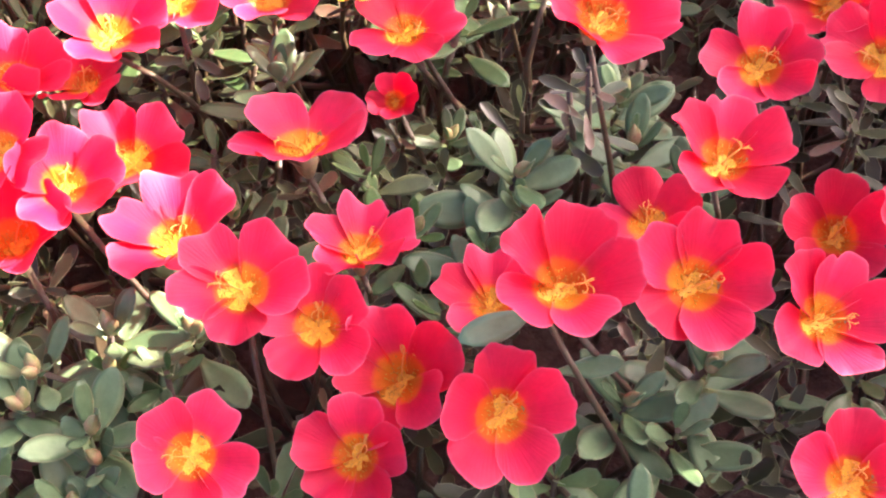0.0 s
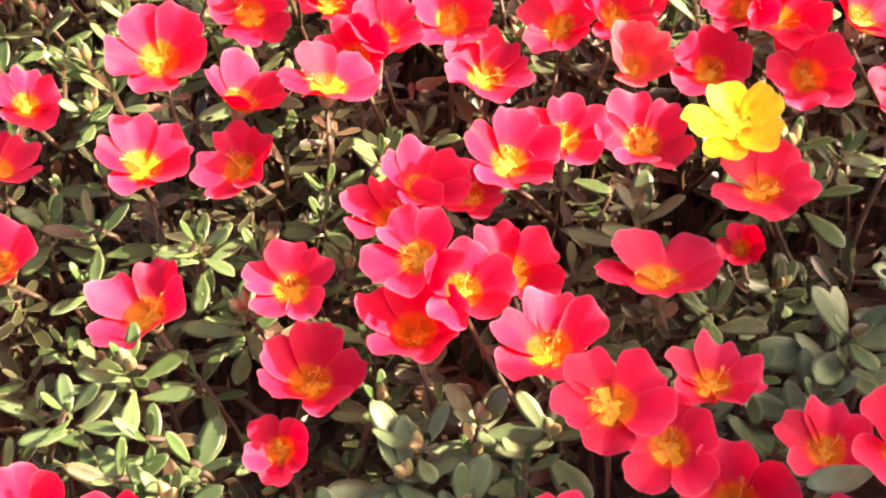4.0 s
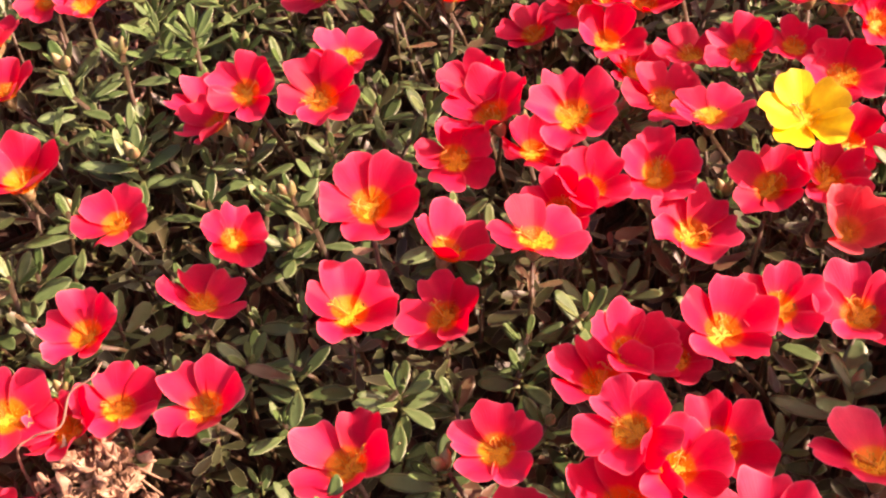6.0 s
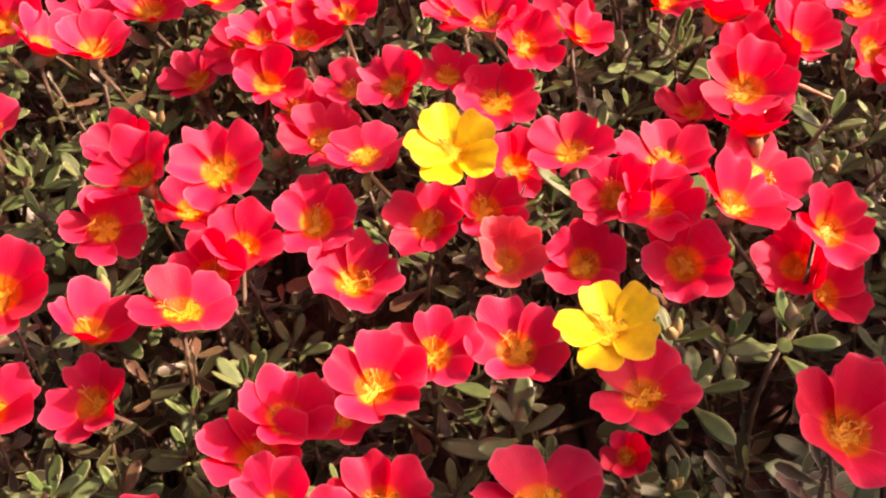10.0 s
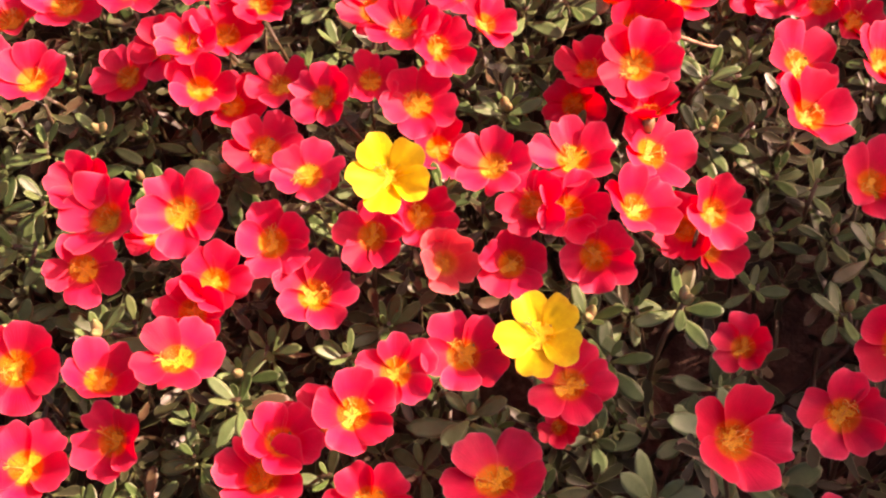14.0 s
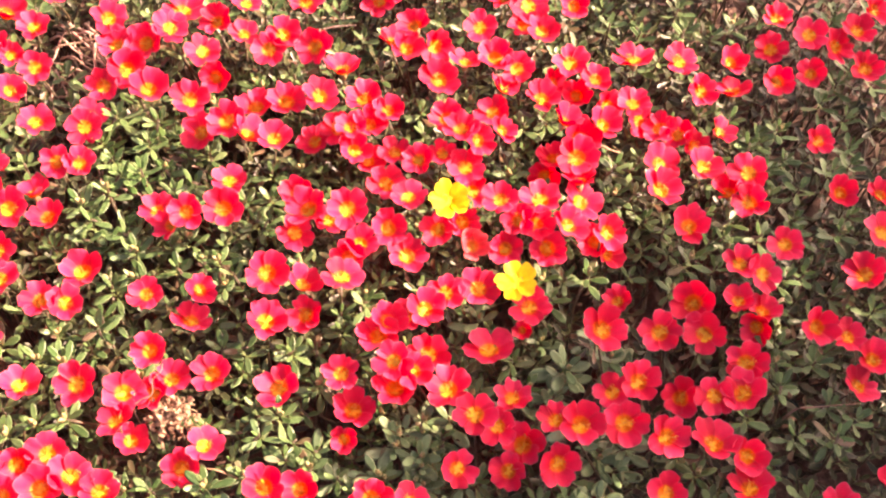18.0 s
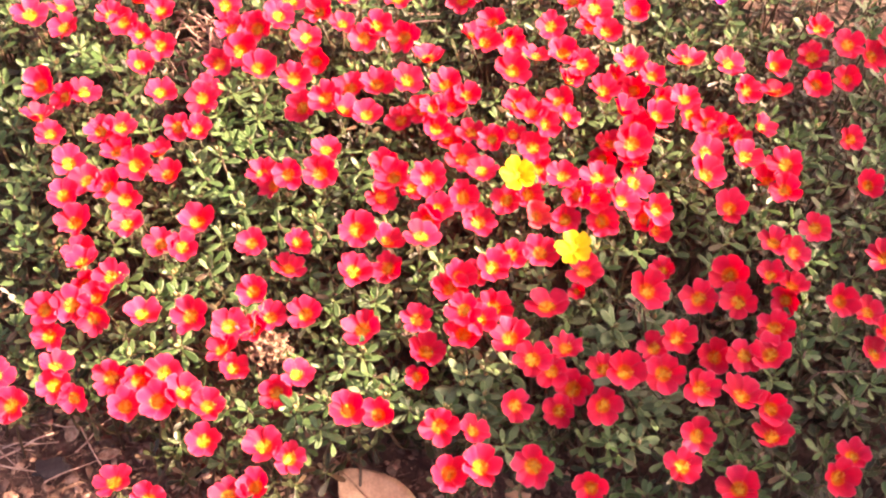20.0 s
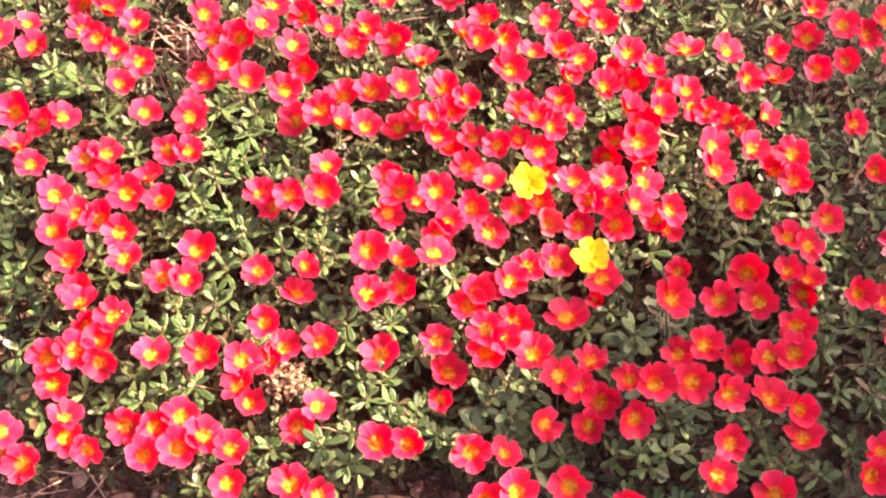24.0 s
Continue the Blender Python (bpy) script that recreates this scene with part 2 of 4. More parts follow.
# ---- a flower's parts, of radius 1, its heart at the origin and its axis up ----
def petal_mesh(name, rng, cup, material, width=46.0, flare=0.18, dent=1.0):
    """One petal that points along +x: broad, notched at its rim, ruffled, cupped and a little twisted to lie over its neighbour."""
    rows, cols = 12, 25
    notch, skew = dent * rng.uniform(0.05, 0.20), rng.uniform(-0.3, 0.3)
    phase, ruffle = rng.uniform(0, 6.28), rng.uniform(0.025, 0.075)
    beat, frill = rng.uniform(5.0, 8.0), dent * rng.uniform(0.4, 1.3)
    long, lift = rng.uniform(0.94, 1.05), cup * rng.uniform(0.85, 1.15)
    verts, uvs = [], []
    for i in range(rows):
        u = 0.05 + 0.95 * (i / (rows - 1)) ** 0.85
        for j in range(cols):
            v = 2 * j / (cols - 1) - 1
            edge = 0.26 + 0.74 * (1 - abs(v) ** 2.4) ** 0.62
            edge -= notch * math.exp(-(((v - skew) / 0.24) ** 2)) + frill * (0.028 * math.sin(beat * v + phase) + 0.018 * math.sin(2.3 * beat * v + 2 * phase))
            r = u * edge * long
            a = radians(width) * v * (0.78 + 0.22 * u)
            q = max(0.0, (r - 0.10) / 0.90)
            bowl = 0.055 * min(1.0, r / 0.3) + lift * (1.10 * q**1.35 - (0.10 + flare) * q**3.6)
            across = 0.11 * (v * v - 0.35) * r * (1 - 0.5 * u)
            wave = 1.5 * ruffle * math.sin(4.3 * v + phase) * u**3 + 0.7 * ruffle * math.sin(1.4 * beat * v + 2 * phase) * u**5
            z = bowl + across + wave + 0.075 * v * r
            pull = 1 - 0.22 * lift * r * r
            verts.append((r * math.cos(a) * pull, r * math.sin(a) * pull, z))
            uvs.append((u, 0.5 + 0.5 * v))
    return mesh_of(name, verts, grid_faces(rows, cols), material, uvs)


def stamen_mesh(rng, material):
    """A dense cushion of short stamens over the fleshy floor of the cup."""
    heap = Heap()
    for k in range(96):
        a, r = k * 2.39996 + rng.uniform(-0.2, 0.2), 0.265 * math.sqrt((k + 0.5) / 96)
        foot = Vector((r * math.cos(a), r * math.sin(a), 0.02 + 0.25 * r))
        lean = Vector((math.cos(a), math.sin(a), 0)) * rng.uniform(-0.01, 0.04)
        tip = foot + lean + Vector((rng.uniform(-0.02, 0.02), rng.uniform(-0.02, 0.02), rng.uniform(0.03, 0.085)))
        heap.tube([foot, tip], [0.006, 0.004], 3)
        s = rng.uniform(0.008, 0.0125)
        six = [tip + s * Vector(d) for d in ((1, 0, 0), (0, 1, 0), (-1, 0, 0), (0, -1, 0), (0, 0, 0.8), (0, 0, -0.8))]
        heap.take(six, [(0, 1, 4), (1, 2, 4), (2, 3, 4), (3, 0, 4), (1, 0, 5), (2, 1, 5), (3, 2, 5), (0, 3, 5)])
    rings = [(0.30, 0.105), (0.22, 0.068), (0.12, 0.045)]
    floor = [(r * math.cos(i * 0.5236), r * math.sin(i * 0.5236), z) for r, z in rings for i in range(12)] + [(0, 0, 0.038)]
    faces = [(q * 12 + i, q * 12 + (i + 1) % 12, q * 12 + 12 + (i + 1) % 12, q * 12 + 12 + i) for q in range(2) for i in range(12)]
    heap.take(floor, faces + [(24 + i, 24 + (i + 1) % 12, 36) for i in range(12)])
    return heap.mesh("flower_heart", material)


def style_mesh(rng):
    """A leaning style that parts into five or six thin, curled branches."""
    heap = Heap()
    top = Vector((rng.uniform(0.17, 0.30), rng.uniform(-0.06, 0.06), rng.uniform(0.15, 0.22)))
    heap.tube([(0, 0, 0.04), top * 0.5 + Vector((0, 0, 0.05)), top], [0.009, 0.009, 0.008], 5)
    for k in range(rng.choice((5, 6))):
        a = (k - 2.2) * 0.62 + rng.uniform(-0.3, 0.3)
        out = Vector((math.cos(a), math.sin(a), 0))
        side = Vector((-out.y, out.x, 0)) * rng.choice((-1, 1))
        hoop, reach = rng.uniform(0.03, 0.06), rng.uniform(0.07, 0.13)
        bend = rng.uniform(2.2, 4.6)
        pts = []
        for i in range(8):
            s = i / 7
            ring = side * hoop * (1 - math.cos(bend * s)) + out * hoop * math.sin(bend * s)
            pts.append(top + out * reach * s + ring + Vector((0, 0, 0.07 * s - 0.05 * s * s)))
        heap.tube(pts, [0.0085] * 5 + [0.008, 0.007, 0.006], 4)
    return heap.mesh("style", STYLE)


def calyx_mesh():
    heap = Heap()
    heap.tube([(0, 0, -0.34), (0, 0, -0.26), (0, 0, -0.12), (0, 0, -0.02), (0, 0, 0.03)], [0.06, 0.11, 0.16, 0.15, 0.10], 8)
    for side in (1, -1):
        v = [(side * 0.13, -0.13, -0.12), (side * 0.13, 0.13, -0.12), (side * 0.25, 0.12, 0.03), (side * 0.25, -0.12, 0.03), (side * 0.31, 0, 0.16)]
        heap.take(v, [(0, 1, 2, 3), (3, 2, 4)] if side > 0 else [(3, 2, 1, 0), (4, 2, 3)])
    return heap.mesh("calyx", BUD)


def stem_mesh(name, rng):
    """A stalk from the soil to the origin of its upper end, one unit high."""
    bend = [Vector((rng.uniform(-1, 1), rng.uniform(-1, 1), 0)) for _ in range(2)]
    pts = []
    for i in range(8):
        s = i / 7
        pts.append(Vector((0, 0, s)) + bend[0] * 0.018 * math.sin(math.pi * s) + bend[1] * 0.030 * (1 - s) ** 2)
    return Heap().tube(pts, [0.0014, 0.0014, 0.0013, 0.0012, 0.0012, 0.0011, 0.0010, 0.0010], 6).mesh(name, STEM)


rng = random.Random(7)
CUPS = (0.47, 0.55, 0.63, 0.74)
RED_PETALS = [[petal_mesh("petal", rng, cup, RED) for _ in range(5)] for cup in CUPS]
CLOSED_PETALS = [petal_mesh("petal", rng, 0.80, FADED, 46.0, 0.05) for _ in range(5)]
GOLD_PETALS = [petal_mesh("petal", rng, 0.40, GOLD, 46.0, 0.10, 0.7) for _ in range(5)]
MAUVE_PETALS = [petal_mesh("petal", rng, 0.40, MAUVE) for _ in range(5)]
STAMENS, STYLES = [stamen_mesh(rng, STAMEN) for _ in range(4)], [style_mesh(rng) for _ in range(8)]
GOLD_STAMENS = [stamen_mesh(rng, GOLD_STAMEN) for _ in range(3)]
CALYX, STALKS = calyx_mesh(), [stem_mesh("stem", rng) for _ in range(6)]


def flower(x, y, z, radius, petals, tilt, toward, spin, label, category="flower", group="flowers of the bed"):
    """A flower whose heart is at x, y, z, on a stalk from the soil. tilt: degrees by which it leans; toward: the way it leans."""
    thing = new("purslane_flower")
    thing.matrix_basis = pose(x, y, 0)
    lean = Matrix.Rotation(radians(tilt), 4, Vector((-math.sin(radians(toward)), math.cos(radians(toward)), 0)))
    head = Matrix.Translation((0, 0, z)) @ lean @ Matrix.Scale(radius, 4)
    low = head @ Vector((0, 0, -0.30))
    # the stalk comes up clear of lower blooms close by
    foot = Vector((0, 0, 0))
    for a, b, c in BLOOMS:
        gone = Vector((x + low.x - a, y + low.y - b, 0))
        if c < z - 0.006 and 0.001 < gone.length < 0.034:
            foot += gone.normalized()
    foot = low * Vector((1, 1, 0)) + (foot.normalized() * 0.05 if foot.length else foot)
    rise = low - foot
    part("stem", STALKS[rng.randrange(6)], thing, Matrix.Translation(foot) @ Vector((0, 0, 1)).rotation_difference(rise).to_matrix().to_4x4() @ Matrix.Diagonal((1, 1, rise.length, 1)))
    part("calyx", CALYX, thing, head @ pose(0, 0, 0, 0, 0, spin))
    for k in range(5):
        turn = spin + 72 * k + rng.uniform(-6, 6)
        part("petal", petals[rng.randrange(len(petals))], thing, head @ pose(0, 0, 0.012 * (k % 3), rng.uniform(-5, 5), rng.uniform(-9, 7), turn))
    middle = part("flower_heart", (GOLD_STAMENS if petals is GOLD_PETALS else STAMENS)[rng.randrange(3)], thing, head @ pose(0, 0, 0, 0, 0, spin * 1.7))
    part("style", STYLES[rng.randrange(8)], middle, pose(0, 0, 0, 0, 0, spin * 1.4), "thin branched yellow style")
    return tagged(thing, label, category, group)


# ---- leaves and leafy shoots ----
def leaf_mesh(name, rng, material, long, wide, stations=10):
    """A thick spoon-shaped leaf along +x: closed, hollowed above, keeled below."""
    arch, hollow, turn = rng.uniform(-0.10, 0.16), rng.uniform(0.06, 0.22), rng.uniform(-0.08, 0.08)
    verts, uvs = [], []
    for i in range(stations):
        u = i / (stations - 1)
        swell = (u / 0.60) ** 1.7 * (2.7 - 1.7 * u / 0.60) if u < 0.60 else max(0, 1 - ((u - 0.60) / 0.402) ** 2) ** 0.66
        w = wide * (0.17 + 0.83 * swell) * (1 if u < 1 else 0.9)
        mid = Vector((long * u, long * turn * u * u, long * arch * u * u))
        thick = 0.055 * long * (1 - 0.65 * u)
        for v, z in ((-1, hollow * w), (-0.5, hollow * 0.3 * w), (0, 0), (0.5, hollow * 0.3 * w), (1, hollow * w), (0.5, -thick), (0, -1.25 * thick), (-0.5, -thick)):
            verts.append(mid + Vector((0, v * w, z)))
            uvs.append((u, 0.5 + 0.5 * v))
    faces = [(i * 8 + k, i * 8 + (k + 1) % 8, (i + 1) * 8 + (k + 1) % 8, (i + 1) * 8 + k) for i in range(stations - 1) for k in range(8)]
    faces += [tuple(reversed(range(8))), tuple((stations - 1) * 8 + k for k in range(8))]
    return mesh_of(name, verts, [tuple(reversed(f)) for f in faces], material, uvs)


LEAVES = [leaf_mesh("leaf", rng, LEAF, 0.0195, w) for w in (0.0034, 0.0037, 0.0041, 0.0031)]
YOUNG_LEAVES = [leaf_mesh("leaf", rng, YOUNG, 0.0190, w) for w in (0.0029, 0.0033, 0.0026)]
GREY_LEAVES = [leaf_mesh("leaf", rng, GREY_LEAF, 0.025, w) for w in (0.0050, 0.0056, 0.0047)]


def bud_mesh():
    return Heap().tube([(0, 0, 0), (0, 0, 0.0012), (0.0002, 0, 0.004), (0.0004, 0, 0.0070), (0.0005, 0, 0.0092), (0.0006, 0, 0.0105)], [0.0010, 0.0021, 0.0029, 0.0023, 0.0011, 0.0002], 8).mesh("bud", BUD)


BUD_MESH = bud_mesh()


def shoot(height, count, leaves, buds, label):
    """An upright shoot: a stalk, spoon-shaped leaves in a spiral towards its tip, and sometimes buds."""
    thing = new("leafy_shoot")
    part("stem", STALKS[rng.randrange(6)], thing, Matrix.Diagonal((1.1, 1.1, height, 1)))
    turn = rng.uniform(0, 360)
    for k in range(count):
        s = k / (count - 1)
        z = height - 0.019 * (1 - s) ** 1.4 - 0.001
        size = (1.05 - 0.55 * s**1.6) * rng.uniform(0.88, 1.12)
        up = 6 + 60 * s**1.7 + rng.uniform(-10, 10)
        turn += 137.5 + rng.uniform(-14, 14)
        m = pose(0, 0, z, 0, 0, turn) @ pose(0.0008, 0, 0, rng.uniform(-18, 18), -up, 0) @ Matrix.Scale(size, 4)
        kind = YOUNG_LEAVES if s > 0.55 and leaves is LEAVES else leaves
        part("leaf", kind[rng.randrange(len(kind))], thing, m)
    for k in range(buds):
        part("bud", BUD_MESH, thing, pose(0, 0, height - 0.001, 0, 0, k * 140 + turn) @ pose(0, 0, 0, 0, 10 + 16 * min(k, 1), 0) @ Matrix.Scale(0.85, 4), "pink-green pointed flower bud")
    return tagged(thing, label, "shoot", "leafy shoots of the bed")


# ---- the ground: one sheet, rough soil by the bed, level to the horizon ----
def rises(x, y):
    near = math.exp(-(((x + 0.15) / 1.2) ** 4) - (((y - 0.35) / 1.0) ** 4))
    return near * (0.012 * noise.fractal(Vector((x * 9, y * 9, 0)), 1.0, 2.0, 4) + 0.006 * noise.noise(Vector((x * 60, y * 60, 3)))) - 0.004


def ground():
    def line(a, b, step):
        inner = list(np.arange(a, b + 1e-6, step))
        outer = [0.3, 0.8, 2, 6, 20, 80, 400]
        return [a - o for o in reversed(outer)] + inner + [b + o for o in outer]

    xs, ys = line(-1.0, 0.7, 0.010), line(-0.25, 1.15, 0.010)
    verts = [(x, y, rises(x, y)) for y in ys for x in xs]
    tagged(new("ground", mesh_of("ground", verts, grid_faces(len(ys), len(xs)), SOIL)), "bare brown soil with crumbs and dry bits", "ground", kind="structure")


ground()

# ---- places, in millimetres: the hearts of the flowers, then the tips of shoots ----
HERO = []
HERO += [
    (-280, 132, 93, -2, -16, 165), (-265, 150, 102, 15, 10, 162, 0), (-51, 158, 111, 15, -18, 165), (-6, 165, 102, -7, -22, 163), (32, 171, 122, 6, -31, 180, 2), (124, 157, 123, -1, -21, 171), (-324, 223, 117, -6, -11, 169),
    (-301, 263, 98, 7, 21, 172, 0), (-269, 213, 107, -6, -3, 182, 1), (-232, 263, 120, 8, 7, 189, 1), (-210, 210, 103, -14, -4, 189, 2), (-159, 226, 117, -4, -5, 164, 1), (-145, 199, 100, 1, 7, 189, 2), (-111, 217, 119, -6, 4, 193, 2),
]
HERO += [
    (-87, 258, 109, -1, -13, 185, 1), (-65, 224, 115, -7, 11, 201, 1), (-41, 201, 128, 2, -7, 186, 1), (-33, 269, 107, -8, 16, 217, 0), (-20, 199, 115, -4, -17, 163, 1), (5, 189, 104, -14, -16, 203, 1), (46, 198, 144, 5, -4, 194, 2),
    (85, 211, 130, 2, -22, 199, 1), (92, 242, 147, 6, 0, 186, 1), (122, 206, 124, 15, -13, 190), (-402, 291, 110, -4, 0, 199), (-338, 272, 125, -5, -12, 156), (-321, 357, 130, 3, -23, 161, 1), (-298, 290, 110, 23, -8, 148, 1),
]
HERO += [
    (-237, 301, 140, 13, -14, 196, 2), (-223, 355, 121, 17, -13, 164, 0), (-198, 279, 112, -14, -18, 175, 1), (-172, 309, 134, 6, 9, 181, 0), (-162, 349, 127, 9, -8, 162, 2), (-119, 350, 113, 11, -1, 189, 1), (-96, 290, 132, 17, -3, 176, 2),
    (-79, 311, 128, 4, -7, 163), (-50, 322, 122, -1, -9, 179, 2), (-3, 311, 121, -4, -2, 180, 0), (55, 278, 164, 11, -10, 203), (115, 303, 123, -7, -17, 190, 1), (-256, 440, 138, 2, 5, 173), (-226, 393, 126, -11, -11, 155),
]
HERO += [
    (-211, 375, 130, -20, -1, 198, 2), (-177, 376, 140, -2, -13, 190, 1), (-139, 373, 120, 7, -18, 177, 2), (-124, 401, 132, -3, 4, 167, 0), (-119, 440, 138, -11, -16, 152, 1), (-93, 377, 123, -5, -16, 172, 1), (-76, 441, 134, -1, -12, 177, 0),
    (-40, 403, 147, -11, -1, 164, 0), (-30, 367, 124, 1, -21, 159), (-21, 388, 141, -16, -17, 155), (-6, 389, 136, 14, -14, 170), (-3, 414, 136, -2, 1, 191), (8, 373, 124, 1, -23, 188), (22, 386, 145, 21, 4, 177, 2),
]
HERO += [
    (34, 428, 120, 23, -3, 200), (60, 394, 131, 19, -16, 177, 1), (108, 446, 131, 14, 4, 200), (138, 415, 124, 0, -2, 189), (-189, 470, 130, 1, 2, 155), (-183, 453, 118, 10, -11, 157), (-144, 458, 116, -7, 3, 150),
    (-99, 450, 138, 4, 0, 133, 0), (-69, 464, 148, 24, -23, 156, 1), (-47, 483, 141, 23, 0, 138), (28, 471, 130, 2, -15, 206, 1), (29, 499, 119, 8, -17, 207, 2), (108, 481, 122, 15, -5, 194),
]
OPEN = []
OPEN += [
    (-546, 77, 90), (-541, 86, 120), (-511, 59, 124), (-410, 79, 121), (-405, 15, 90), (-381, 89, 127), (-370, 5, 90),
    (-336, 71, 91), (-299, 23, 90), (-278, 76, 92), (-275, 36, 90), (-253, 70, 90), (-101, 77, 116), (-74, 86, 120),
    (-515, 160, 122), (-507, 139, 109), (-493, 170, 123), (-488, 104, 120), (-485, 90, 114), (-468, 164, 121), (-432, 106, 122),
    (-423, 173, 122), (-407, 109, 121), (-385, 120, 120), (-361, 102, 125), (-340, 159, 107), (-335, 93, 123), (-205, 116, 122),
    (-176, 120, 117), (-118, 121, 117), (-86, 124, 108), (-24, 100, 117),
]
OPEN += [
    (32, 90, 116), (113, 125, 117), (171, 115, 113), (258, 143, 120), (277, 170, 107), (-519, 259, 121), (-497, 216, 122),
    (-471, 182, 120), (-468, 269, 120), (-465, 208, 121), (-427, 253, 122), (-406, 254, 123), (-376, 183, 121), (-114, 235, 139),
    (-99, 233, 127), (165, 251, 120), (191, 256, 119), (194, 202, 116), (322, 192, 120), (-550, 327, 121), (-541, 288, 122),
    (-523, 311, 120), (-502, 350, 121), (-498, 307, 122), (-480, 339, 123), (-478, 296, 123), (-462, 359, 119), (-449, 344, 105),
    (-127, 279, 120), (146, 339, 120), (154, 304, 130), (187, 346, 119),
]
OPEN += [
    (193, 286, 121), (213, 347, 103), (257, 332, 119), (294, 281, 113), (306, 305, 120), (-607, 415, 123), (-599, 374, 121),
    (-583, 362, 114), (-577, 406, 124), (-563, 416, 122), (-527, 371, 124), (-510, 380, 121), (-482, 432, 124), (-450, 393, 126),
    (-436, 436, 124), (-429, 393, 126), (-290, 368, 125), (-290, 395, 127), (-284, 444, 132), (33, 442, 132), (187, 384, 121),
    (209, 380, 117), (230, 412, 122), (307, 393, 117), (324, 439, 120), (-655, 506, 120), (-615, 503, 113), (-567, 526, 120),
    (-550, 519, 120), (-515, 462, 126), (-501, 497, 121), (-437, 452, 116),
]
OPEN += [
    (-432, 488, 118), (-430, 536, 120), (-414, 507, 123), (-387, 484, 126), (-346, 539, 125), (-346, 481, 125), (-328, 452, 116),
    (-304, 457, 133), (-285, 493, 107), (-257, 501, 112), (-225, 505, 124), (-201, 476, 118), (-181, 510, 120), (-173, 481, 122),
    (-157, 498, 126), (-99, 487, 141), (-84, 469, 154), (-55, 517, 120), (11, 497, 147), (51, 517, 122), (151, 485, 121),
    (166, 529, 121), (197, 452, 122), (197, 487, 120), (266, 537, 119), (286, 481, 116), (325, 483, 117), (-574, 565, 114),
    (-550, 559, 115), (-513, 541, 124), (-511, 587, 120), (-451, 602, 120),
]
OPEN += [
    (-446, 563, 126), (-401, 542, 123), (-383, 558, 130), (-377, 588, 120), (-337, 575, 128), (-317, 608, 120), (-311, 567, 124),
    (-283, 553, 125), (-273, 573, 124), (-258, 620, 120), (-238, 567, 122), (-150, 577, 122), (-143, 603, 128), (-123, 590, 120),
    (-113, 544, 123), (-89, 569, 123), (-79, 613, 128), (-60, 581, 122), (-50, 545, 122), (-37, 572, 122), (-34, 628, 120),
    (-17, 617, 129), (-10, 540, 121), (16, 590, 119), (42, 572, 122), (57, 561, 98), (80, 601, 122), (81, 549, 121),
    (125, 609, 121), (147, 575, 123), (176, 614, 124), (182, 582, 117),
]
OPEN += [
    (224, 596, 129), (259, 613, 126), (-184, 638, 120), (-176, 648, 120), (-130, 663, 120), (-99, 679, 120), (-58, 663, 120),
    (-33, 655, 121), (-33, 699, 120), (13, 654, 132), (225, 680, 124), (261, 668, 120), (291, 667, 109), (313, 684, 117),
    (317, 633, 120), (330, 714, 120), (74, 723, 120), (166, 732, 120), (218, 753, 120),
]
SMALL = []
SMALL += [
    (-461, 82, 115), (-10, 223, 117), (-5, 298, 102, -5, -20, 110), (81, 340, 99, -19, -2, 147, 1), (-195, 376, 114), (-531, 512, 114),
]
HALF_OPEN = []
HALF_OPEN += [
    (-60, 368, 122),
]
SIDEWAYS = []
SIDEWAYS += [
    (197, 170, 117), (164, 205, 120), (-207, 541, 121),
]
LOW = []
LOW += [
    (-331, 152, 81), (-149, 178, 90, 0, -25, 125, 3), (-510, 236, 102), (-492, 204, 104), (-342, 187, 103), (-316, 191, 101), (-304, 205, 102),
    (-132, 264, 117, -3, 11, 201, 0), (30, 211, 112), (78, 244, 112), (140, 253, 100), (-334, 350, 114), (-206, 300, 125), (-169, 335, 126),
    (-111, 294, 103), (210, 334, 102), (293, 335, 100), (-353, 367, 102), (-148, 421, 118), (-73, 388, 124), (-67, 436, 102),
    (56, 399, 102), (66, 391, 96), (-633, 537, 102), (-332, 529, 102), (-222, 467, 102), (-170, 453, 103), (4, 474, 88),
    (9, 485, 101), (113, 538, 102), (131, 529, 108), (145, 520, 105),
]
LOW += [
    (181, 468, 108), (-166, 595, 108), (-1, 572, 108), (27, 564, 102), (89, 546, 102), (226, 657, 102),
]
YELLOW = []
YELLOW += [
    (-17, 329, 133, -6, -7, 173, 0), (-87, 397, 146, 6, -17, 174, 1),
]
MAGENTA = []
MAGENTA += [
    (104, 717, 120),
]
TIPS = []
TIPS += [
    (-261, 104), (-160, 100), (-565, 222), (-551, 233), (-550, 148), (-538, 202), (-495, 226), (-451, 226),
    (-439, 210), (-384, 165), (-378, 227), (-315, 132), (-312, 163), (-304, 231), (-268, 176), (-255, 171),
    (-252, 203), (-243, 165), (-233, 224), (-204, 174), (-194, 197), (-183, 191), (-179, 210), (-174, 168),
    (-160, 122), (-121, 197), (-109, 168), (-105, 186), (-102, 198), (-98, 162), (-93, 187), (-90, 201),
    (-76, 161), (-64, 188), (-46, 132), (10, 221), (61, 129), (63, 184), (66, 152), (86, 165),
    (94, 188), (111, 198), (159, 181), (175, 138), (192, 174), (224, 139), (267, 230), (-424, 310),
]
